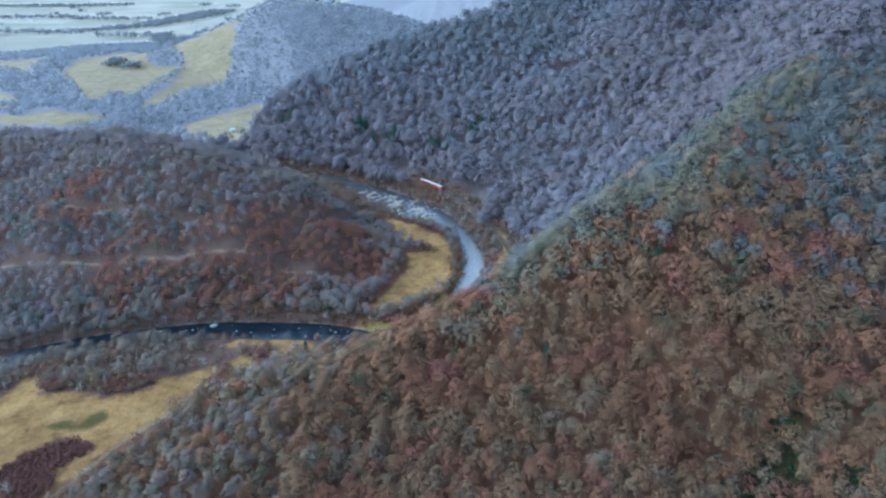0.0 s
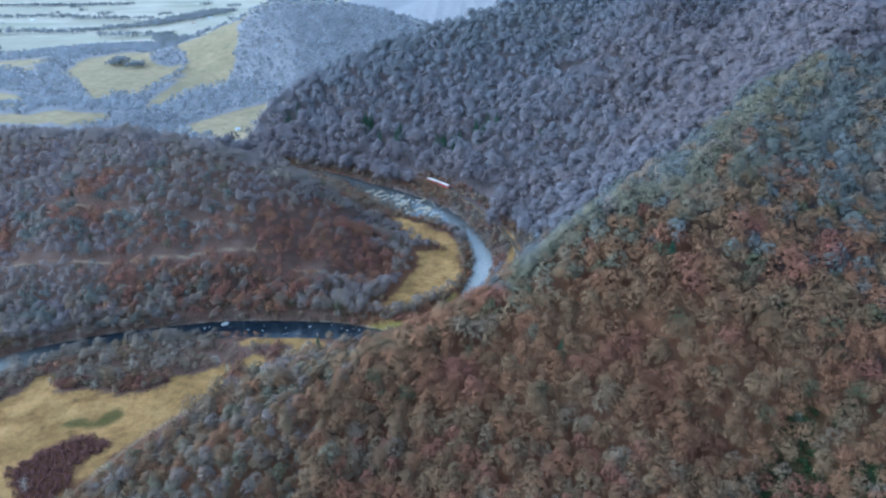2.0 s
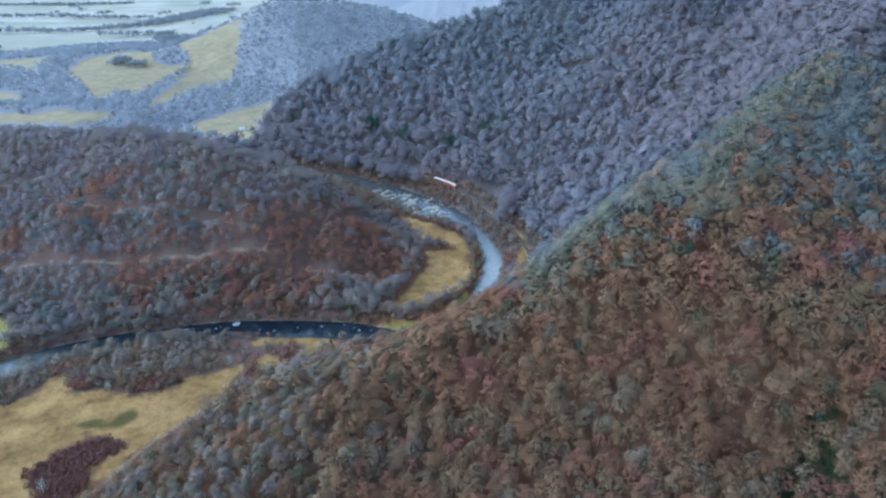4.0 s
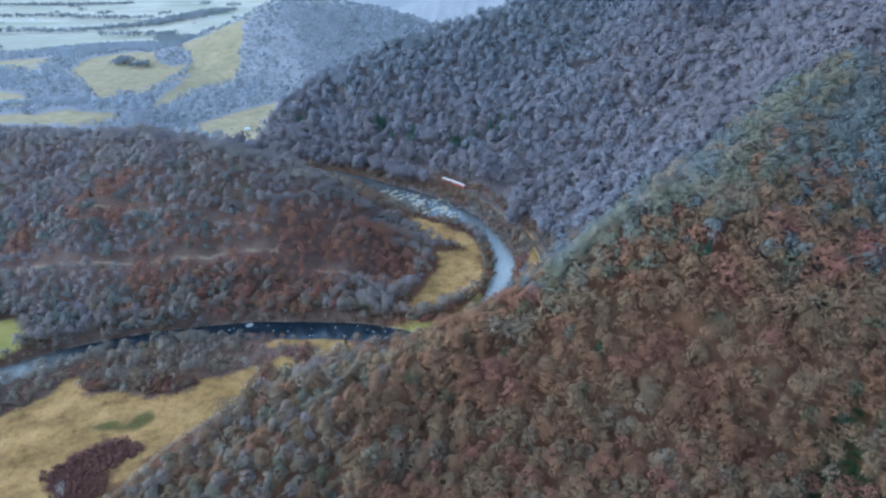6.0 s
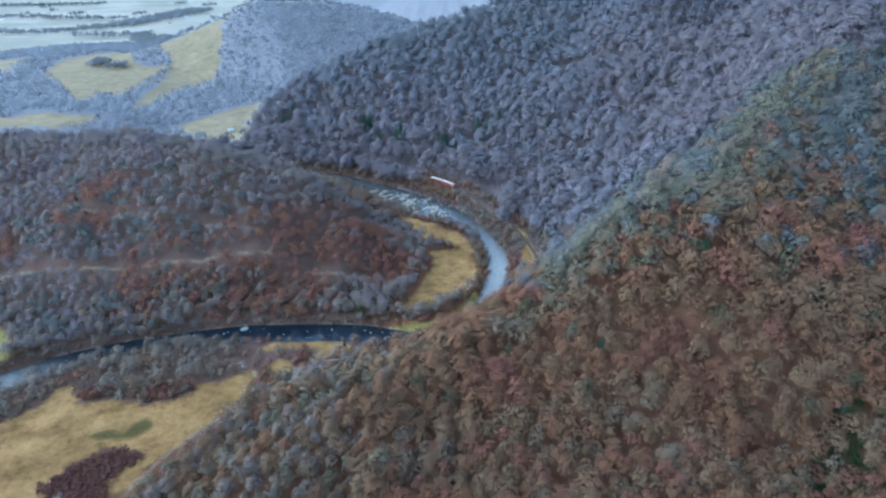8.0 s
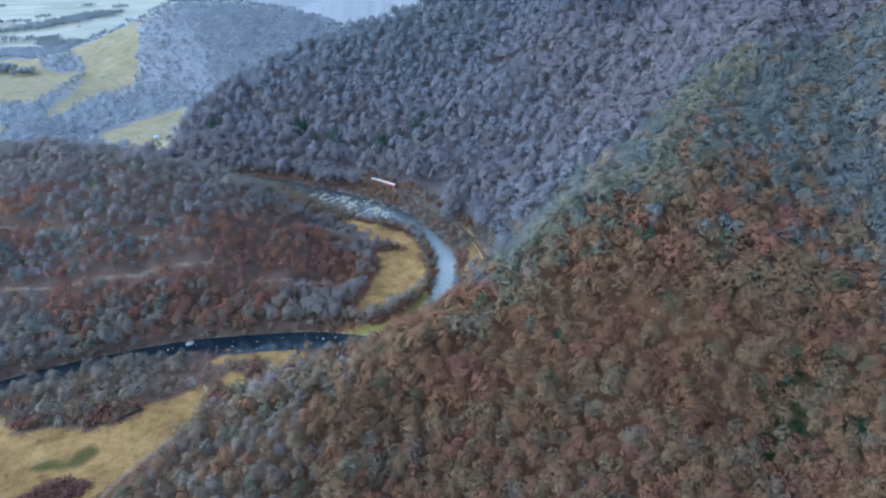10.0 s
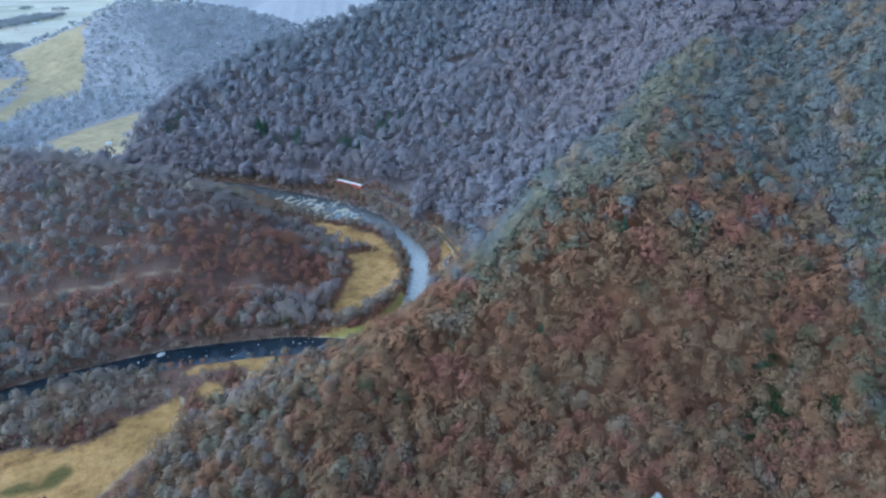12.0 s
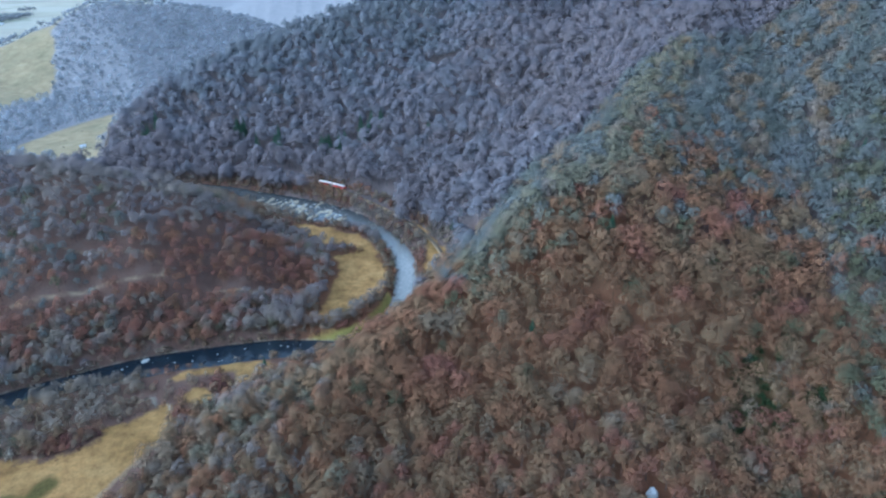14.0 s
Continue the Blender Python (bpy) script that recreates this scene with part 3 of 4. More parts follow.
def spread(seed, box, step, keep):
    """Places in a box on a shaken grid, thinned by keep(x, y, r)."""
    r = np.random.RandomState(seed)
    x, y = np.meshgrid(np.arange(box[0], box[2], step), np.arange(box[1], box[3], step))
    x = (x + r.uniform(-.5, .5, x.shape) * step * 1.1).ravel()
    y = (y + r.uniform(-.5, .5, y.shape) * step * 1.1).ravel()
    ok = keep(x, y, r)
    return x[ok], y[ok], r


def river_gap(x, y):
    """The open near bank of the upper reach."""
    d, side, _ = along(x, y, RIVER)
    return (side < 0) & (d < 24) & (y > 545)


# fir trees: x, y, size
FIRS = [(75, 273, 1.1), (140, 385, 1.2), (24, 233, 1.15), (-104, 276, .9), (18, 423, .9), (26, 432, .8), (-320, 388, .7), (229, 298, .9), (22, 593, .8), (-278, 724, .9), (-270, 735, 1), (-284, 730, .8), (-274, 718, .8)]
for fx, fy, count in [(-175, 688, 8), (-139, 656, 6), (-72, 624, 8), (-32, 632, 5)]:
    dice = random.Random(int(fx))
    FIRS += [(fx + dice.uniform(-13, 13), fy + dice.uniform(-9, 9), dice.uniform(.75, 1.1)) for k in range(count)]
GAPS = [(x, y, 4.0) for x, y, s in FIRS] + [(49, 157, 5.5), (46, 150, 5.5), (62, 287, 4.0)]
LINESIDE = [(-22, 446), (-15, 384), (-9, 352), (6, 338), (20, 350), (17, 400), (9, 430), (1, 454), (-7, 472)]


def open_wood(x, y, c):
    """Where trees may stand."""
    room = np.minimum.reduce([np.hypot(x - gx, y - gy) - gr for gx, gy, gr in GAPS]) > 0
    return room & (inside(x, y, LINESIDE) < 0) & (c["meadow"] < -2.5) & (inside(x, y, TRAIN_GAP) < 0) & (c["pasture"] < 0) & (c["water"] < -2) & (c["rail"] < 0) & (c["track"] < -0.9) & (c["green"] < -1) & (c["farm"] < 0) & ((c["moss"] < -1) | (np.sin(x * 1.7) * np.sin(y * 2.1) > -0.4))


def wedge(x, y):
    """The stretch of the valley that lies open to the north of the hill top."""
    return (y > 122) & (x > -1.12 * y - 40) & (x < 0.99 * y + 8)


def stand(name, x, y, r, protos, tint, low=0.75, high=1.2, material=None):
    """One mesh of many trees, each a turned and scaled copy of a form."""
    z = height(x, y)
    which = r.randint(0, len(protos), len(x))
    vs, fs, ts, tones, ds, n = [], [], [], [], [], 0
    for k, (pv, pf, pd) in enumerate(protos):
        at = np.where(which == k)[0]
        if not len(at):
            continue
        a, s = r.uniform(0, 6.283, len(at)), r.uniform(low, high, len(at))
        sz = s * r.uniform(0.9, 1.12, len(at))
        ca, sa = np.cos(a) * s, np.sin(a) * s
        v = np.empty((len(at), len(pv), 3))
        v[..., 0] = ca[:, None] * pv[:, 0] - sa[:, None] * pv[:, 1] + x[at, None]
        v[..., 1] = sa[:, None] * pv[:, 0] + ca[:, None] * pv[:, 1] + y[at, None]
        v[..., 2] = sz[:, None] * pv[:, 2] + z[at, None]
        vs.append(v.reshape(-1, 3))
        v = np.empty((len(at), len(pv), 3), np.float32)
        v[..., 0] = np.cos(a)[:, None] * pd[:, 0] - np.sin(a)[:, None] * pd[:, 1]
        v[..., 1] = np.sin(a)[:, None] * pd[:, 0] + np.cos(a)[:, None] * pd[:, 1]
        v[..., 2] = pd[:, 2]
        ds.append(v.reshape(-1, 3))
        fs.append((pf[None] + (np.arange(len(at)) * len(pv))[:, None, None] + n).reshape(-1, 3))
        ts.append(np.repeat(tint[at], len(pv)))
        tones.append(np.repeat(r.uniform(0.85, 1.13, len(at)), len(pv)))
        n += len(at) * len(pv)
    return new(name, raw_mesh(name, np.vstack(vs), np.vstack(fs), material or TWIG, [("tint", np.concatenate(ts)), ("tone", np.concatenate(tones)), ("dome", np.vstack(ds))]))


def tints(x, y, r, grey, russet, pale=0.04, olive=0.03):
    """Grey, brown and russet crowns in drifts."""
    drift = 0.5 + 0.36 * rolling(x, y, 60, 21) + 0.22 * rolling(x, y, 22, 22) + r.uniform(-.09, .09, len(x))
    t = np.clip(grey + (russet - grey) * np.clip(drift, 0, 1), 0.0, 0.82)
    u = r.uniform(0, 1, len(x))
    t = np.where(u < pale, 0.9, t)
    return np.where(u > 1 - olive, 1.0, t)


def zone(c, x, y):
    return open_wood(x, y, c) & wedge(x, y)


NEAR_FORMS = [bare_tree(s, 12 + s % 3, 4.3, 290, 0.94, 3, 0.45, 16) for s in range(7)]
MID_FORMS = [bare_tree(20 + s, 12 + s % 3, 4.8, 136, 1.35, 0, 0.35, 10) for s in range(7)]
BIG_FORMS = [bare_tree(30 + s, 14 + s % 4, 6.2, 108, 2.2, -1, 0.15) for s in range(7)]
FAR_FORMS = [bare_tree(40 + s, 12 + s % 4, 6.6, 26, 4.2, -1, 1.6) for s in range(5)]
BUSH_FORMS = [joined([clumps(np.random.RandomState(70 + s), 4.2, 2.3, 34, 1.15, 0.0, 0.5, 5), twigs(np.random.RandomState(80 + s), 4.5, 2.4, 14, 1.3, 0.1, 0.0)]) for s in range(5)]
SPUR = [(-190, 40), (-182, 130), (-164, 175), (-149, 210), (-137, 232), (-123, 244), (-110, 256), (-94, 270), (-72, 281), (-32, 302), (-6, 325), (14, 352), (40, 380), (110, 400), (165, 450), (330, 480), (600, 60)]


EAST_SLOPE = [(128, 140), (138, 186), (160, 214), (182, 250), (215, 300), (600, 500), (600, 60)]


def near_wood(x, y):
    return inside(x, y, SPUR) > 0


def single_stretch(x, y):
    return (y < 190) & (y > 142) & (x > -62) & (x < 128)


# the near spur
x, y, r = spread(1, (-190, 90, 500, 480), 5.0, lambda x, y, r: zone(cover(x, y), x, y) & near_wood(x, y))
t = tints(x, y, r, 0.5, 0.8, 0.0, 0.04)
d, side, _ = along(x, y, CRESTS[0][1])
far_up = np.clip((y - 265) / 90, 0, 1) + np.clip((x - 150) / 60, 0, 1) + r.uniform(-.6, .6, len(x)) > 0.6
t = np.where(far_up | ((side < 0) & (x > 5)), np.where(rolling(x, y, 28, 46) + r.uniform(-.6, .6, len(x)) > 0.3, r.uniform(0.4, 0.56, len(x)), np.clip(0.12 + 0.02 * rolling(x, y, 55, 44) + r.uniform(-.015, .015, len(x)), 0.1, 0.15)), t)
crest = np.exp(-(d / 15) ** 2) > r.uniform(0, 1.3, len(x))
t = np.where(crest & (x < 200) & (x > 0), r.uniform(0.88, 0.94, len(x)), t)
low_end = (x < -60) & (r.uniform(0, 1, len(x)) < np.clip((-60 - x) / 50, 0, 0.75))
t = np.where(low_end, r.choice([0.38, 0.44, 0.5, 0.56, 0.62, 0.9], len(x)), t)
t = np.where((inside(x, y, EAST_SLOPE) > 0) & (r.uniform(0, 1, len(x)) < 0.75), r.choice([0.1, 0.11, 0.96, 0.98, 0.99], len(x)), t)
one = single_stretch(x, y)
away = y > 255 - 0.25 * np.abs(x - 40)
tagged(stand("slope_woods", x[~one & away], y[~one & away], r, MID_FORMS, t[~one & away], 0.8, 1.2), "bare deciduous wood on the upper slopes, grey and russet", "woods", kind="stuff")
one |= away
foot = ~one & ((x < -72) | ((x < 6) & (y > 232)))
tagged(stand("spur_foot_woods", x[foot], y[foot], r, NEAR_FORMS, t[foot], 0.5, 0.85, TWIG_FINE), "young bare grey-brown wood at the meadow's edge", "woods", kind="stuff")
one |= foot
tagged(stand("spur_woods", x[~one], y[~one], r, NEAR_FORMS, t[~one], 0.75, 1.15, TWIG_FINE), "dense bare deciduous wood with grey and russet crowns", "woods", kind="stuff")
one &= ~away & ~foot
SINGLE = (x[one], y[one])

x, y, r = spread(12, (-170, 120, -30, 300), 3.4, lambda x, y, r: zone(cover(x, y), x, y) & near_wood(x, y) & (r.uniform(0, 1, x.shape) < 0.8))
tagged(stand("spur_foot_scrub", x, y, r, BUSH_FORMS, tints(x, y, r, 0.4, 0.62, 0.0, 0.05), 0.7, 1.3), "leafless brown scrub under young trees", "scrub", kind="stuff")

x, y, r = spread(13, (80, 160, 140, 216), 2.3, lambda x, y, r: (inside(x, y, GULLY_GREEN) > r.uniform(-2, 2, x.shape)))
tagged(stand("ivy_undergrowth", x, y, r, BUSH_FORMS, np.zeros(len(x)), 0.3, 0.8, IVY), "dark green ivy and moss undergrowth in a gully", "undergrowth", kind="stuff")

# the hill inside the bend
x, y, r = spread(2, (-520, 250, -40, 600), 4.7, lambda x, y, r: zone(cover(x, y), x, y) & (along(x, y, CRESTS[4][1])[0] < 200) & ((along(x, y, RIVER)[1] < 0) | (y > 480)) & (y < 500 - 0.12 * (x + 290)) & ~river_gap(x, y) & (np.minimum.reduce([along(x, y + 2.5, k)[0] for k in TRACKS[1:3]]) > 2.3))
t = tints(x, y, r, 0.27, 0.42, 0.0, 0.03) + 0.03 * np.clip((x + 330) / 150, 0, 1)
for cx, cy, rad in [(-165, 330, 48), (-150, 368, 34), (-238, 326, 34), (-205, 345, 24), (-300, 380, 30), (-110, 375, 34), (-120, 415, 30), (-360, 350, 24)]:
    t = np.where(np.exp(-((x - cx) ** 2 + (y - cy) ** 2) / rad ** 2) > r.uniform(0.3, 0.85, len(x)), r.uniform(0.7, 0.84, len(x)), t)
t = np.where((x < -190) & (y < 410) & (rolling(x, y, 45, 47) + r.uniform(-.3, .3, len(x)) > 0.3), r.uniform(0.1, 0.13, len(x)), t)
back = y > np.interp(x, [-600, -450, -360, -290, -215, -172, -132, -92], [520, 498, 474, 446, 424, 408, 397, 404]) + 36
tagged(stand("back_slope_woods", x[back], y[back], r, FAR_FORMS, t[back], 0.35, 0.6), "bare grey wood on the back of a rounded hill", "woods", kind="stuff")
x, y, t = x[~back], y[~back], t[~back]
tagged(stand("hill_woods", x, y, r, MID_FORMS, t, 0.42, 0.8), "bare deciduous wood on a rounded hill, grey with rusty undergrowth", "woods", kind="stuff")

# the mountain and the foot of it along the railway
x, y, r = spread(3, (-340, 345, 640, 1020), 8.4, lambda x, y, r: zone(cover(x, y), x, y) & ~near_wood(x, y) & ((along(x, y, CRESTS[4][1])[0] > 150) | (x > -20))
                 & ((along(x, y, RIVER)[1] > 0) | (y > 640)) & (y < 905 + 0.3 * x) & ((along(x, y, CRESTS[1][1])[1] > 0) | (along(x, y, CRESTS[1][1])[0] < 22)))
foot = np.exp(-along(x, y, RAILWAY)[0] / 70) * np.clip((y - 420) / 60, 0, 1)
# painted light: bluer farther north as haze, darker eastward against too bright a slope
t = np.clip(tints(x, y, r, 0.17, 0.29, 0.0, 0.01) + 0.08 * foot + 0.07 * np.clip((x - 40) / 100, 0, 1) - np.clip((y - 700) / 1600, 0, 0.1), 0.16, 0.31)
tagged(stand("mountain_woods", x, y, r, BIG_FORMS, t, 0.8, 1.25), "grey-violet bare wood on the mountain flank", "woods", kind="stuff")

# valley and hills farther off
x, y, r = spread(4, (-1700, 560, 600, 2100), 10.2,
                 lambda x, y, r: zone(cover(x, y), x, y) & ~((x > -340) & (y < 905 + 0.3 * x)) & (along(x, y, CRESTS[4][1])[0] > 100)
                 & ((x < -620) | (y < x + 1960)) & ~((x > -130) & (height(x, y) < 60)) & ~((x > -950) & (x < -490) & (y < 692)))
# tints near 0 paint distance haze on these crowns
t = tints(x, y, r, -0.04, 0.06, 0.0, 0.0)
tagged(stand("far_woods", x, y, r, FAR_FORMS, t, 0.42, 0.78), "distant bare woods in the valley and on hills, coloured pale for haze", "woods", kind="stuff")

x, y, r = spread(8, (-800, 1100, -705, 1180), 6.0, lambda x, y, r: np.maximum.reduce([inside(x, y, c) for c in COPSES]) > -1)
# low tints again, crowns paled for haze
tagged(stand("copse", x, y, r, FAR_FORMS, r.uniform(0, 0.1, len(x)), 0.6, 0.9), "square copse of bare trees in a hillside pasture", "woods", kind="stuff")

# hedgerows and shelter belts on the plain
BELTS = [[(-1750, 1950, 25), (-1450, 2000, 30), (-1330, 2218, 60), (-1390, 2900, 70)], [(-1250, 1830, 18), (-1080, 1850, 30), (-940, 1700, 60), (-850, 1560, 60)],
         [(-2600, 2500, 15), (-1900, 2560, 25), (-1500, 2500, 15)], [(-2300, 1800, 20), (-1700, 1620, 40), (-1380, 1520, 30)], [(-3200, 3300, 30), (-2200, 3450, 40)]]
x, y, r = spread(5, (-3300, 1450, -600, 3600), 15.0,
                 lambda x, y, r: (x > -1.05 * y - 40) & ((np.maximum.reduce([along(x, y, b)[2][0] - along(x, y, b)[0] for b in BELTS]) > r.uniform(-12, 8, x.shape)) | (rolling(x, y * 1.6, 330, 33) > 1.12)) & (along(x, y, CRESTS[6][1])[0] > 120))
# the plain's trees take the haze-pale end of the ramp too
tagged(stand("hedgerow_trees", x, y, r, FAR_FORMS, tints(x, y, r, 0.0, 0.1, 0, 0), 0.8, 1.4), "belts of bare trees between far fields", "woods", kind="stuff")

# thickets along the water
def thicket(x, y, r):
    c = cover(x, y)
    bare = (c["meadow"] < r.uniform(-2, 1.5, x.shape)) & (c["green"] < 0) & (c["track"] < -0.5) & (c["rail"] < 0.5) & (inside(x, y, TRAIN_GAP) < 0)
    strip = (c["water"] < -0.4) & ~((x > -98) & (x < -22) & (y < 340) & (along(x, y, RIVER)[1] > 0)) & (c["water"] > np.where((y < 300) & (x < -90), -58, -34)) & (y < 700)
    return wedge(x, y) & bare & strip & ~(river_gap(x, y) & (r.uniform(0, 1, x.shape) < 0.8)) & (r.uniform(0, 1, x.shape) < np.where((x > -165) & (x < -95) & (y < 300) & (y > 255), 0.3, 0.85))


x, y, r = spread(6, (-420, 130, 40, 700), 3.1, thicket)
big = (r.uniform(0, 1, len(x)) < 0.14) & ~river_gap(x, y) & (cover(x, y)["meadow"] < -5) & ~((x > -165) & (x < -95) & (y < 300))
t = tints(x, y, r, 0.42, 0.58, 0.0, 0.03)
t = np.where((y > 455) & (r.uniform(0, 1, len(x)) < 0.7), r.uniform(0.5, 0.8, len(x)), t)
edge_red = (cover(x, y)["meadow"] > -9) & (rolling(x, y, 26, 61) > 0.1)
t = np.where(edge_red, r.uniform(0.6, 0.82, len(x)), t)
tagged(stand("riverside_thicket", x[~big], y[~big], r, BUSH_FORMS, t[~big], 0.6, 1.3), "leafless grey-brown thicket along the river banks", "thicket", kind="stuff")
tagged(stand("riverside_trees", x[big], y[big], r, MID_FORMS, 0.34 + t[big] * 0.2, 0.45, 0.8), "bare grey willows and alders beside the river", "woods", kind="stuff")

for k, patch in enumerate(BRAMBLES):
    x, y, r = spread(70 + k, (-235, 150, -112, 280), 1.7, lambda x, y, r: inside(x, y, patch) > r.uniform(-1, 2, x.shape))
    tagged(stand("bramble_patch", x, y, r, BUSH_FORMS, r.uniform(0.74, 0.84, len(x)), 0.3, 0.62, BRIAR), "dark red-brown bramble patch in the meadow", "brambles", kind="stuff")

x, y, r = spread(10, (-140, 470, -20, 610), 2.7, lambda x, y, r: (inside(x, y, TRAIN_GAP) > -4) & (cover(x, y)["rail"] < 1) & (cover(x, y)["water"] < -0.5))
tagged(stand("lineside_scrub", x, y, r, BUSH_FORMS, r.uniform(0.5, 0.82, len(x)), 0.6, 1.2), "low leafless red-brown scrub beside the railway", "scrub", kind="stuff")

def below(x, y):
    """The wooded slope under and behind the open view."""
    return (x > -170) & (x < 120) & (y > -90) & (y < 150)


x, y, r = spread(11, (-170, -90, 120, 150), 9.0, lambda x, y, r: ~wedge(x, y) & open_wood(x, y, cover(x, y)) & below(x, y))
tagged(stand("valley_side_woods", x, y, r, BIG_FORMS, tints(x, y, r, 0.42, 0.74, 0.0, 0.05), 0.8, 1.15), "dense bare russet wood on the valley side", "woods", kind="stuff")

# woods all round, behind and beside the open view
x, y, r = spread(9, (-420, -320, 420, 300), 15, lambda x, y, r: ~wedge(x, y) & open_wood(x, y, cover(x, y)) & ~below(x, y))
tagged(stand("outer_woods", x, y, r, FAR_FORMS, tints(x, y, r, 0.3, 0.7), 0.6, 0.95), "bare brown woods on the slopes round about", "woods", kind="stuff")


# ---- things ----
def part(name, data, parent, label=""):
    ob = new(name, data)
    ob.parent = parent
    return tagged(ob, label)


def empty(name, m, label, category, group=""):
    ob = new(name)
    ob.empty_display_size = 0.5
    ob.matrix_basis = m
    return tagged(ob, label, category, group)


def spot(x, y, sink=0.1):
    return float(height(np.array([float(x)]), np.array([float(y)]))[0]) - sink


def cut(pieces, name, material):
    v, f, d = pieces
    return raw_mesh(name, v, f, material, [("dome", d)])


def turned(x, y, a, s=1.0, sink=0.1):
    return Matrix.Translation((x, y, spot(x, y, sink))) @ Matrix.Rotation(a, 4, "Z") @ Matrix.Scale(s, 4)


def single_trees():
    rnd = random.Random(5)
    forms = []
    for k in range(8):
        r = np.random.RandomState(100 + k)
        tall = 12 + k % 3
        russet = k % 4 != 3
        label = "beech tree with russet withered leaves on a slope" if russet else "bare grey-brown beech tree on a wooded slope"
        tree = empty("beech_tree", Matrix.Identity(4), label, "tree", "beeches on the spur")
        part("trunk", cut(wood(r, tall * 0.85, 4.2, 4), "trunk", BARK), tree)
        part("crown", cut(joined([clumps(r, tall, 4.5, 330, 0.92, 0.3, 0.45), twigs(r, tall * 1.03, 4.8, 30, 1.3, 0.07, 0.3, 0.4)]), "crown", TWIG_RUSSET if russet else TWIG_GREY), tree)
        forms.append(tree)
    used = [False] * len(forms)
    for x, y in zip(*SINGLE):
        k = rnd.randrange(len(forms))
        m = turned(x, y, rnd.uniform(0, 6.28)) @ Matrix.Diagonal((*[rnd.uniform(0.75, 1.1)] * 2, rnd.uniform(0.75, 1.1), 1))
        if used[k]:
            copy_thing(forms[k], m).scale = m.to_scale()
        else:
            forms[k].matrix_basis = m
            used[k] = True


def needles(r, tall, wide):
    """Drooping boughs of an evergreen in whorls."""
    pieces = []
    for i in range(13):
        z = tall * (0.1 + 0.88 * i / 13)
        reach = wide * (1 - i / 13.5) * r.uniform(0.85, 1.1)
        for j in range(9):
            a = j * 0.698 + i * 0.4 + r.uniform(-.2, .2)
            d = np.array((np.cos(a), np.sin(a), 0))
            s = np.array((-d[1], d[0], 0)) * reach * 0.3
            tip = d * reach * r.uniform(0.8, 1.15) + (0, 0, z - reach * 0.3)
            top, mid = np.array((0, 0, z + 0.3)), d * reach * 0.55 + (0, 0, z)
            v = np.array([top, mid + s, tip, mid - s, mid + (0, 0, -0.25)])
            n = np.tile(d + (0, 0, 0.8), (5, 1))
            pieces.append((v, np.array([(0, 1, 4), (1, 2, 4), (0, 4, 3), (4, 2, 3)]), n))
    return joined(pieces)


def evergreens():
    rnd = random.Random(8)
    fir = empty("fir_tree", turned(62, 287, 0, 1.0), "dark green fir tree among bare trees", "tree", "firs")
    r = np.random.RandomState(3)
    part("trunk", cut(tube((0, 0, -0.5), (0, 0, 10), 0.22, 0.05, 6), "trunk", BARK), fir)
    part("crown", cut(needles(r, 12, 3.0), "crown", NEEDLE), fir)
    for x, y, s in FIRS:
        s *= 2.0 if y > 560 else 1.0
        copy_thing(fir, turned(x, y, rnd.uniform(0, 6.28))).scale = (s, s, s * rnd.uniform(.9, 1.1))
    ivy = empty("ivy_clad_tree", turned(93, 186, 0, 0.8), "small tree clad in green ivy in a gully", "tree", "ivy-clad trees")
    part("trunk", cut(wood(r, 6, 2.4, 4), "trunk", BARK), ivy)
    part("crown", cut(twigs(r, 7, 3.0, 420, 0.8, 0.18, 0.05), "crown", IVY), ivy)
    for x, y, s in [(114, 207, .9), (118, 211, .7), (110, 202, .8), (107, 196, .9), (103, 193, .8), (111, 198, .6), (95, 186, 1), (91, 182, .9), (99, 189, .8), (97, 181, .9), (90, 176, .8), (94, 175, .9), (97, 170, .7), (127, 177, 1), (131, 180, .8),
                    (121, 178, .9), (124, 173, .8), (116, 181, .7), (129, 173, .7), (108, 153, .9), (112, 156, .7), (97, 152, .8), (133, 230, .8), (132, 207, .9), (128, 203, .7), (136, 211, .8), (120, 251, .8), (138, 196, .7),
                    (-16, 192, .7), (39, 197, .8), (-11, 221, .8), (-248, 372, .6), (-210, 380, .6), (-300, 362, .6), (-332, 372, .6), (-112, 352, .6), (-285, 352, .6)]:
        copy_thing(ivy, turned(x, y, rnd.uniform(0, 6.28))).scale = (s * 1.35, s * 1.35, s * 1.1)
        if x > 80:
            copy_thing(ivy, turned(x + rnd.uniform(-4, 4), y + rnd.uniform(-4, 4), rnd.uniform(0, 6.28))).scale = (s, s, s * 0.7)


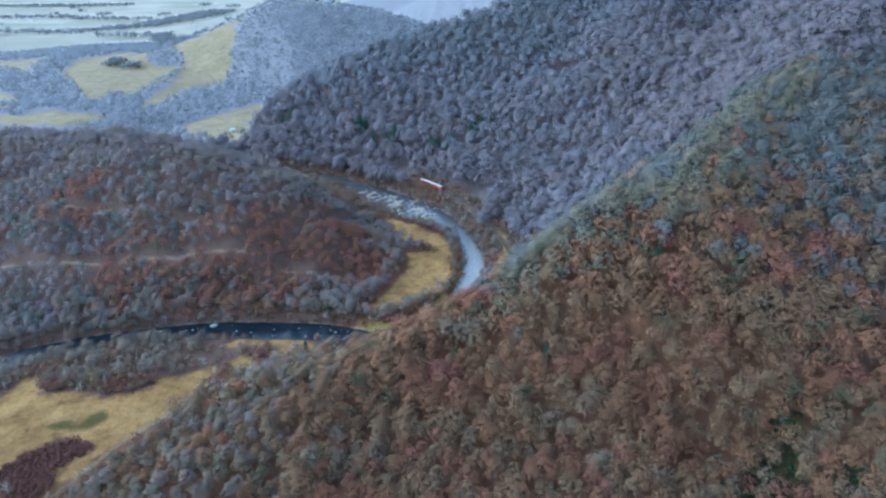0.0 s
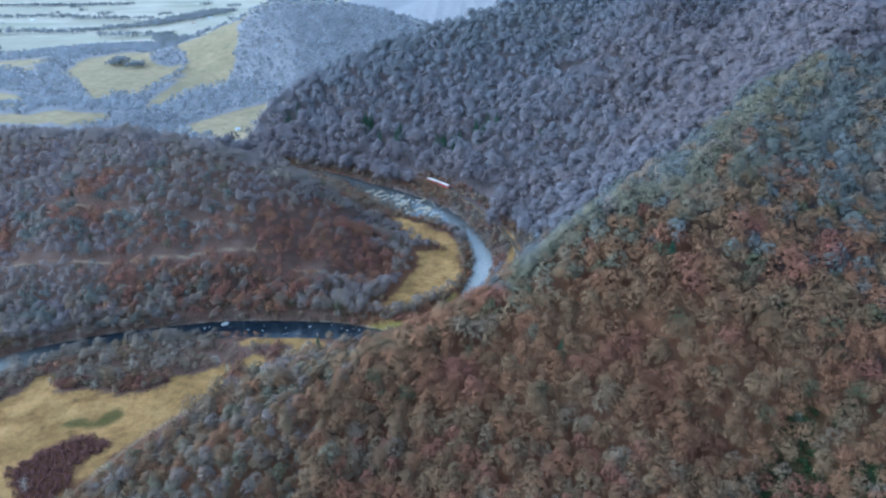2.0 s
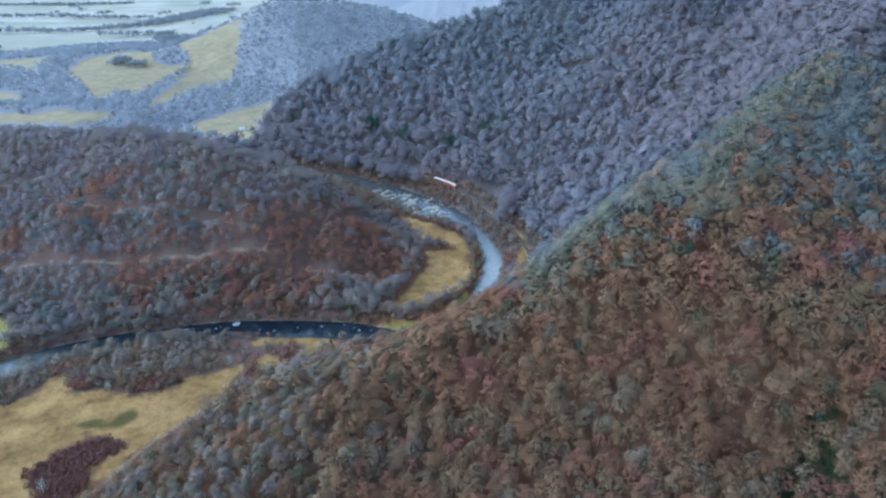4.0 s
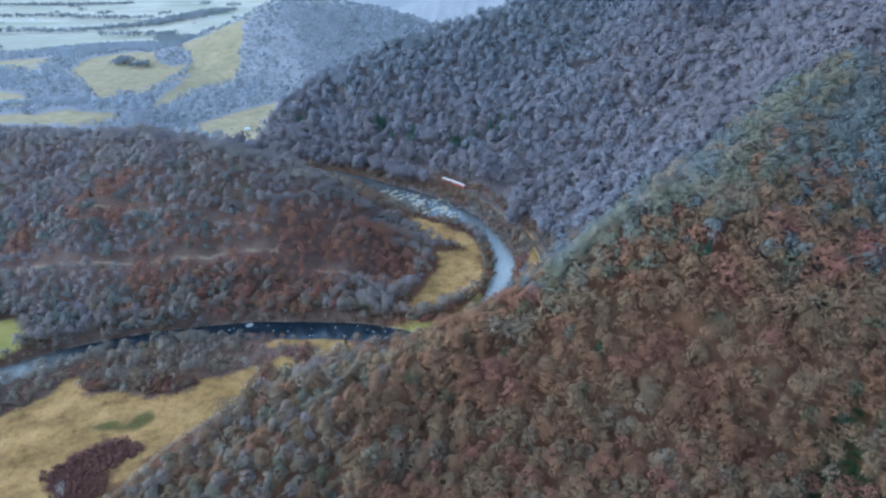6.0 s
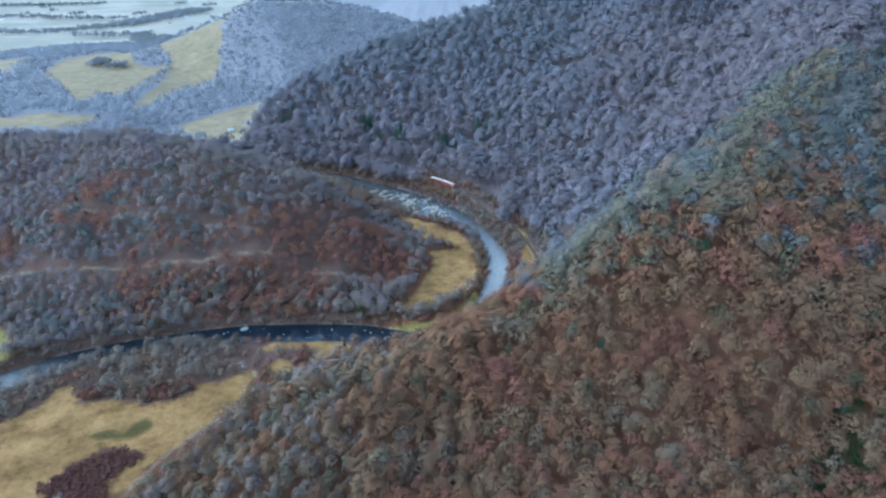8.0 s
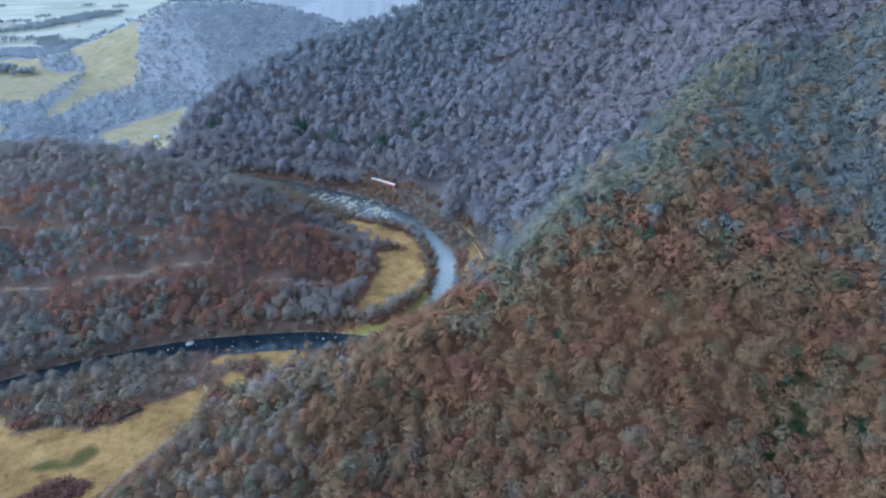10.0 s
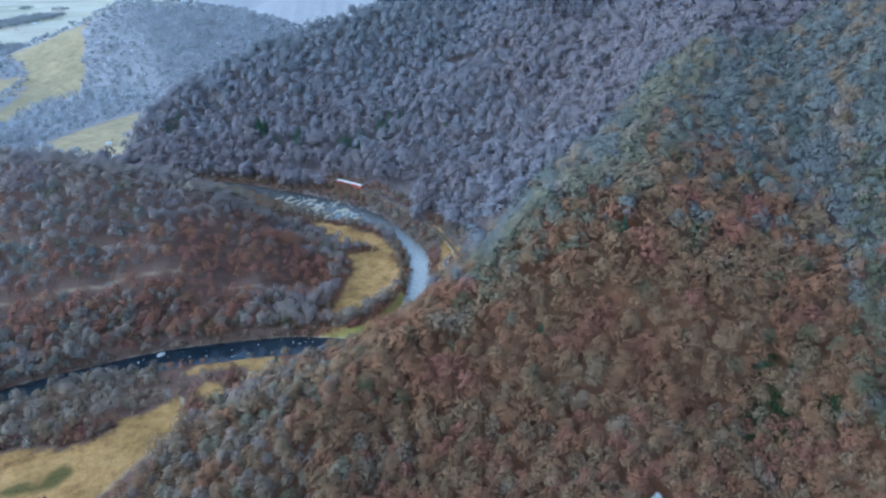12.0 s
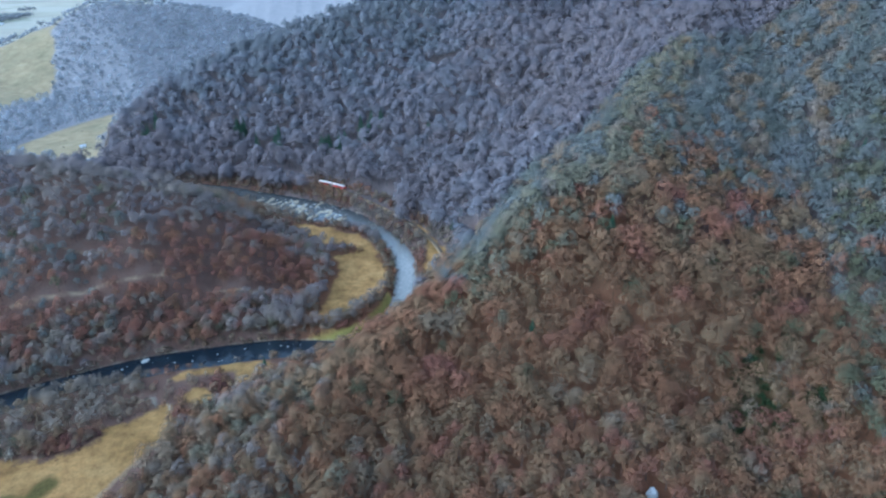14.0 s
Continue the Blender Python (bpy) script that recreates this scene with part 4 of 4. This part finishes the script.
def pale_trees():
    rnd = random.Random(9)
    tree = empty("dead_tree", turned(-193, 165, 0), "pale bleached leafless tree at the meadow's edge", "tree", "bleached trees")
    r = np.random.RandomState(11)
    pieces = [tube((0, 0, -0.4), (0.2, 0, 5.5), 0.2, 0.1, 6)]
    limbs = []
    for k in range(9):
        a, z = k * 2.4, 2.0 + k * 0.5
        limbs.append(tube((0.1, 0, z), (np.cos(a) * 1.9, np.sin(a) * 1.9, z + 2.6), 0.08, 0.02, 4))
    part("trunk", cut(joined(pieces), "trunk", PALE_BARK), tree)
    part("crown", cut(joined(limbs + [twigs(r, 8.0, 2.2, 120, 1.3, 0.05, 0.15)]), "crown", PALE_BARK), tree)
    for x, y, s in [(-154, 257, .9), (-146, 252, .7), (-207, 231, .8), (-258, 219, .8), (-142, 239, .6), (96, 192, .8), (113, 204, .8), (122, 170, .7)]:
        copy_thing(tree, turned(x, y, rnd.uniform(0, 6.28))).scale = (s, s, s)
    log = empty("fallen_trunk", turned(133, 182, 0.6, sink=-0.4), "pale fallen tree trunk lying in the gully", "log", "fallen trunks")
    part("stem", cut(joined([tube((-6, 0, 0), (5, 0.3, 0.5), 0.28, 0.12, 7)]), "stem", PALE_BARK), log)
    part("branch", cut(tube((2, 0.1, 0.3), (4.2, 1.6, 1.0), 0.1, 0.03, 5), "branch", PALE_BARK), log)
    for x, y, a in [(130, 163, 1.9), (117, 197, 2.6)]:
        copy_thing(log, turned(x, y, a, sink=-0.4)).scale = (.7, .7, .7)


def shrubs():
    rnd = random.Random(12)
    forms = []
    for k in range(4):
        r = np.random.RandomState(30 + k)
        b = empty("shrub", Matrix.Identity(4), "leafless dark red-brown shrub in straw-coloured grass" if k % 2 else "leafless grey shrub in straw-coloured grass", "shrub", "meadow shrubs")
        part("stems", cut(joined([tube((0, 0, -0.2), (np.cos(a), np.sin(a), 1.8), 0.05, 0.02, 3) for a in range(6)]), "stems", BARK), b)
        part("crown", cut(twigs(r, 3.0, 2.4, 170, 0.9, 0.12, 0.0), "crown", TWIG_RUSSET if k % 2 else TWIG_GREY), b)
        forms.append(b)
    first = [True] * 4
    for x, y, s in [(-230, 234, 1.1), (-224, 234, 1.2), (-218, 233, 1.2), (-211, 221, .6), (-204, 237, 1), (-197, 236, 1.1), (-190, 238, 1.1), (-184, 240, 1), (-187, 227, .5), (-158, 255, .9), (-151, 262, .9),
                    (-139, 248, 1), (-134, 252, .9), (-128, 251, .9), (-143, 243, .8), (-126, 269, .9), (-121, 269, .9), (-165, 265, .8), (-169, 259, .8), (-73, 333, .9), (-64, 328, 1), (-58, 331, .9), (-81, 322, .9),
                    (-70, 324, .8), (-50, 338, .9), (-44, 346, .9), (-214, 201, .4), (-62, 420, 1), (-66, 424, 1), (-57, 424, .8), (-72, 426, 1), (-400, 800, .7), (-390, 770, .8), (-372, 790, .7), (-356, 760, .8), (-398, 850, .8)]:
        k = rnd.randrange(4)
        m = turned(x, y, rnd.uniform(0, 6.28))
        ob = forms[k] if first[k] else copy_thing(forms[k], m)
        first[k] = False
        ob.matrix_basis = m
        ob.scale = (s, s, s * rnd.uniform(.7, 1))


def lump(r, size, rings=5, around=9, flat=0.6):
    """An angular boulder."""
    v = [(0, 0, size * flat)]
    for i in range(1, rings):
        a = i / rings * math.pi
        for j in range(around):
            b = j * 6.2832 / around
            k = size * r.uniform(0.75, 1.15)
            v.append((math.sin(a) * math.cos(b) * k, math.sin(a) * math.sin(b) * k * 0.8, math.cos(a) * k * flat))
    v.append((0, 0, -size * flat))
    f, last = [], len(v) - 1
    for j in range(around):
        n = (j + 1) % around
        f.append((0, 1 + j, 1 + n))
        for i in range(rings - 2):
            p, q = 1 + i * around, 1 + (i + 1) * around
            f += [(p + j, q + j, p + n), (p + n, q + j, q + n)]
        f.append((1 + (rings - 2) * around + j, last, 1 + (rings - 2) * around + n))
    return np.array(v), np.array(f)


def boulders():
    rnd = random.Random(14)
    r = np.random.RandomState(15)
    shapes = [raw_mesh("boulder", *lump(r, 1.0), BOULDER) for _ in range(4)]

    def put(x, y, s, z=0.0):
        ob = new("boulder", shapes[rnd.randrange(4)])
        ob.matrix_basis = Matrix.Translation((x, y, z)) @ Matrix.Rotation(rnd.uniform(0, 6.28), 4, "Z")
        ob.scale = (s, s, s * rnd.uniform(.6, .9))
        tagged(ob, "pale grey boulder standing out of the river", "boulder", "river boulders")

    put(-173, 305, 2.6, -0.2)
    for x, y in [(-187, 298), (-183, 299), (-181, 301), (-220, 292), (-207, 297), (-204, 294), (-148, 306), (-134, 305), (-120, 308), (-107, 311), (-100, 308), (-96, 306), (-93, 308), (-89, 307), (-238, 279),
                 (-209, 291), (-30, 354), (-27, 365), (-31, 394), (-30, 403), (-31, 346), (-34, 341), (-29, 360), (-25, 349)]:
        put(x, y, rnd.uniform(0.45, 0.9), -0.15)
    for k in range(60):
        i = rnd.randrange(20, len(RIVER) - 40)
        x, y, w = RIVER[i]
        a, d = rnd.uniform(0, 6.28), (w - 0.6) * rnd.choice([0.75, 0.9, 0.97])
        put(x + math.cos(a) * d, y + math.sin(a) * d, rnd.uniform(0.35, 0.8), -0.15)
    for k in range(70):
        s = rnd.random()
        x, y = -62 - 60 * s + rnd.uniform(-9, 9), 500 + 46 * s + rnd.uniform(-10, 10)
        put(x, y, rnd.uniform(0.5, 1.3), max(-0.1, spot(x, y)))


def railway():
    line = RAILWAY
    p, nrm = ribbon(line, 0, 0)
    n = len(p)
    root = new("railway")
    tagged(root, "single-track railway on a stone ballast bed beside the river", "railway", kind="structure")
    prof = [(-2.1, 4.0), (-1.4, 4.75), (1.4, 4.75), (2.1, 4.0)]
    v = np.array([(q[0] + m[0] * a, q[1] + m[1] * a, z) for q, m in zip(p, nrm) for a, z in prof])
    i = np.arange(n * 4).reshape(n, 4)
    q = np.stack([i[:-1, :-1], i[1:, :-1], i[1:, 1:], i[:-1, 1:]], -1).reshape(-1, 4)[:, ::-1]
    part("ballast_bed", raw_mesh("ballast_bed", v, q, BALLAST), root)
    for off in (-0.72, 0.72):
        v = np.array([(a[0] + m[0] * (off + w), a[1] + m[1] * (off + w), z) for a, m in zip(p, nrm) for w, z in ((-.06, 4.88), (-.04, 5.06), (.04, 5.06), (.06, 4.88))])
        part("rail", raw_mesh("rail", v, q, RAIL), root)
    left = 0.0
    box_f = np.array([(0, 1, 3, 2), (4, 6, 7, 5), (0, 4, 5, 1), (2, 3, 7, 6), (1, 5, 7, 3), (0, 2, 6, 4)])
    vs, fs = [], []
    for a, b, m in zip(p[:-1], p[1:], nrm):
        d = b - a
        ln = np.linalg.norm(d)
        d = d / ln
        while left < ln:
            c = a + d * left
            vs.append([(*(c + m * (u * 1.25) + d * (w * 0.13)), z) for u in (-1, 1) for w in (-1, 1) for z in (4.72, 4.88)])
            fs.append(box_f + 8 * len(fs))
            left += 0.65
        left -= ln
    tagged(part("sleepers", raw_mesh("sleepers", np.array(vs).reshape(-1, 3), np.vstack(fs), SLEEPER), root), kind="stuff")


def solid(name, size, material, at=(0, 0, 0), bevel=0.0):
    bm = bmesh.new()
    bmesh.ops.create_cube(bm, size=1.0)
    bmesh.ops.scale(bm, vec=size, verts=bm.verts)
    bmesh.ops.translate(bm, vec=at, verts=bm.verts)
    if bevel:
        bmesh.ops.bevel(bm, geom=bm.edges[:], offset=bevel, segments=2, affect="EDGES", profile=0.5)
    me = bpy.data.meshes.new(name)
    bm.to_mesh(me)
    bm.free()
    me.materials.append(material)
    return me


def wheel_mesh():
    bm = bmesh.new()
    bmesh.ops.create_cone(bm, cap_ends=True, segments=20, radius1=0.43, radius2=0.43, depth=0.14)
    bmesh.ops.rotate(bm, matrix=Matrix.Rotation(math.pi / 2, 3, "X"), verts=bm.verts)
    me = bpy.data.meshes.new("wheel")
    bm.to_mesh(me)
    bm.free()
    me.materials.append(DARK)
    return me


def train():
    length = 15.6
    car = empty("railcar", Matrix.Identity(4), "red diesel railcar with a cream roof on the track", "railcar", "two-car train")
    part("body", solid("body", (length, 2.85, 1.25), RED, (0, 0, 1.55), 0.12), car, "red lower body")
    part("window_band", solid("window_band", (length - 0.05, 2.8, 0.95), RED, (0, 0, 2.66), 0.08), car, "red window band")
    part("roof", solid("roof", (length - 0.2, 2.7, 0.55), CREAM, (0, 0, 3.3), 0.24), car, "cream rounded roof")
    pane = solid("window", (1.15, 0.04, 0.7), GLASS)
    for k in range(8):
        for side in (-1, 1):
            part("window", pane, car).location = (-5.25 + k * 1.5, side * 1.41, 2.7)
    front = solid("windscreen", (0.04, 2.1, 0.8), GLASS)
    for e in (-1, 1):
        part("windscreen", front, car).location = (e * (length / 2 - 0.01), 0, 2.7)
        door = part("door", solid("door", (1.1, 0.05, 1.9), CREAM), car, "cream sliding door")
        door.location = (e * 6.9, -1.42, 2.0)
        door = part("door", door.data, car, "cream sliding door")
        door.location = (e * 6.9, 1.42, 2.0)
        bogie = part("bogie", solid("bogie", (3.2, 2.2, 0.4), DARK, bevel=0.05), car)
        bogie.location = (e * 5.2, 0, 0.62)
        wm = wheel_mesh()
        for a in (-1.1, 1.1):
            for side in (-0.72, 0.72):
                part("wheel", wm, bogie).location = (a, side, -0.19)
        part("buffer", solid("buffer", (0.5, 1.9, 0.25), DARK), car).location = (e * (length / 2 + 0.2), 0, 1.05)
        lamp = solid("headlight", (0.08, 0.25, 0.25), CREAM, bevel=0.03)
        for side in (-0.9, 0.9):
            part("headlight", lamp, car).location = (e * (length / 2 + 0.02), side, 1.5)
    p = RAILWAY[:, :2]
    run = np.concatenate([[0], np.cumsum(np.linalg.norm(np.diff(p, axis=0), axis=1))])
    front_at = run[np.argmin(np.hypot(p[:, 0] + 64, p[:, 1] - 554))]

    def on_line(s):
        return Vector((np.interp(s, run, p[:, 0]), np.interp(s, run, p[:, 1]), 5.06))

    for k in range(2):
        a, b = on_line(front_at - k * 16.3 - 2.4), on_line(front_at - k * 16.3 - 13.2)
        d = a - b
        m = Matrix.Translation((a + b) / 2) @ Matrix.Rotation(math.atan2(d.y, d.x), 4, "Z")
        if k:
            copy_thing(car, m)
        else:
            car.matrix_basis = m


def gable(name, w, d, z, rise, over, material):
    v = [(-w / 2 - over, -d / 2 - over, z), (w / 2 + over, -d / 2 - over, z), (w / 2 + over, d / 2 + over, z), (-w / 2 - over, d / 2 + over, z),
         (-w / 2 - over, 0, z + rise), (w / 2 + over, 0, z + rise)]
    me = bpy.data.meshes.new(name)
    me.from_pydata(v, [], [(0, 1, 5, 4), (2, 3, 4, 5), (0, 4, 3), (1, 2, 5), (0, 3, 2, 1)])
    me.materials.append(material)
    return me


def houses():
    rnd = random.Random(20)
    forms = []
    for roof, name, label in ((TILE, "house", "white plastered house with a red tiled roof"), (TIN, "barn", "white farm building with a pale tin roof")):
        h = empty(name, Matrix.Identity(4), label, "house" if name == "house" else "barn", "houses on the plain")
        w, d, z = (11, 8, 3.6) if name == "house" else (16, 8, 3.4)
        part("wall", solid("wall", (w, d, z + 0.6), PLASTER, (0, 0, z / 2 - 0.3)), h)
        part("roof", gable("roof", w, d, z, 2.8, 0.5, roof), h)
        for k in range(3):
            win = part("window", solid("window", (1.1, 0.1, 1.3), GLASS), h)
            win.location = (-w / 2 + 2 + k * (w - 4) / 2, -d / 2 - 0.03, 1.9)
        part("door", solid("door", (1.1, 0.1, 2.1), BARK), h).location = (-w / 2 + 3.2, -d / 2 - 0.03, 1.05)
        if name == "house":
            part("chimney", solid("chimney", (0.7, 0.7, 1.6), PLASTER), h).location = (w / 4, 0.8, z + 2.6)
        forms.append(h)
    first = [True, True]
    for x, y, k in [(-1175, 1580, 0), (-1085, 1433, 1), (-1026, 1775, 0), (-1280, 2570, 1), (-1195, 2262, 0), (-874, 1305, 0), (-965, 1451, 0), (-1067, 1460, 0), (-1975, 2440, 1), (-1068, 1710, 0),
                    (-1217, 1400, 0), (-1140, 1560, 1), (-1110, 1600, 0)]:
        m = turned(x, y, rnd.uniform(-.5, .5))
        ob = forms[k] if first[k] else copy_thing(forms[k], m)
        first[k] = False
        ob.matrix_basis = m
    for x, y, a in [(-338, 700, 0.5), (-366, 765, 0.2), (-408, 980, 1.0)]:
        s = empty("shed", turned(x, y, a), "small white shed with a tin roof on a meadow", "shed", "sheds on the valley meadow")
        part("wall", solid("wall", (6, 4, 3.0), PLASTER, (0, 0, 1.2)), s)
        part("roof", gable("roof", 6, 4, 2.7, 1.2, 0.3, TIN), s)
        part("door", solid("door", (1.0, 0.1, 2.0), BARK), s).location = (0.8, -2.02, 1.1)


def outcrops():
    r = np.random.RandomState(31)
    rock = new("rock_outcrop", raw_mesh("rock_outcrop", *lump(r, 2.6, 7, 11, 0.9), LIMESTONE))
    rock.matrix_basis = turned(49, 157, 0.4, sink=-1.6)
    tagged(rock, "pale limestone rock outcrop among the trees", "rock")
    shapes = [raw_mesh("cliff", *lump(r, 16.0, 7, 11, 1.0), LIMESTONE) for _ in range(3)]
    for k, (x, y) in enumerate([(-187, 1500), (-160, 1489), (-190, 1418), (-140, 1565), (-530, 1366), (-440, 1476), (-480, 1430)]):
        ob = new("cliff", shapes[k % 3])
        ob.matrix_basis = turned(x, y, k * 1.3, 0.45 + 0.15 * (k % 3), sink=4)
        tagged(ob, "pale limestone cliff above far woods", "cliff", "limestone cliffs")


single_trees()
evergreens()
pale_trees()
shrubs()
boulders()
railway()
train()
houses()
outcrops()
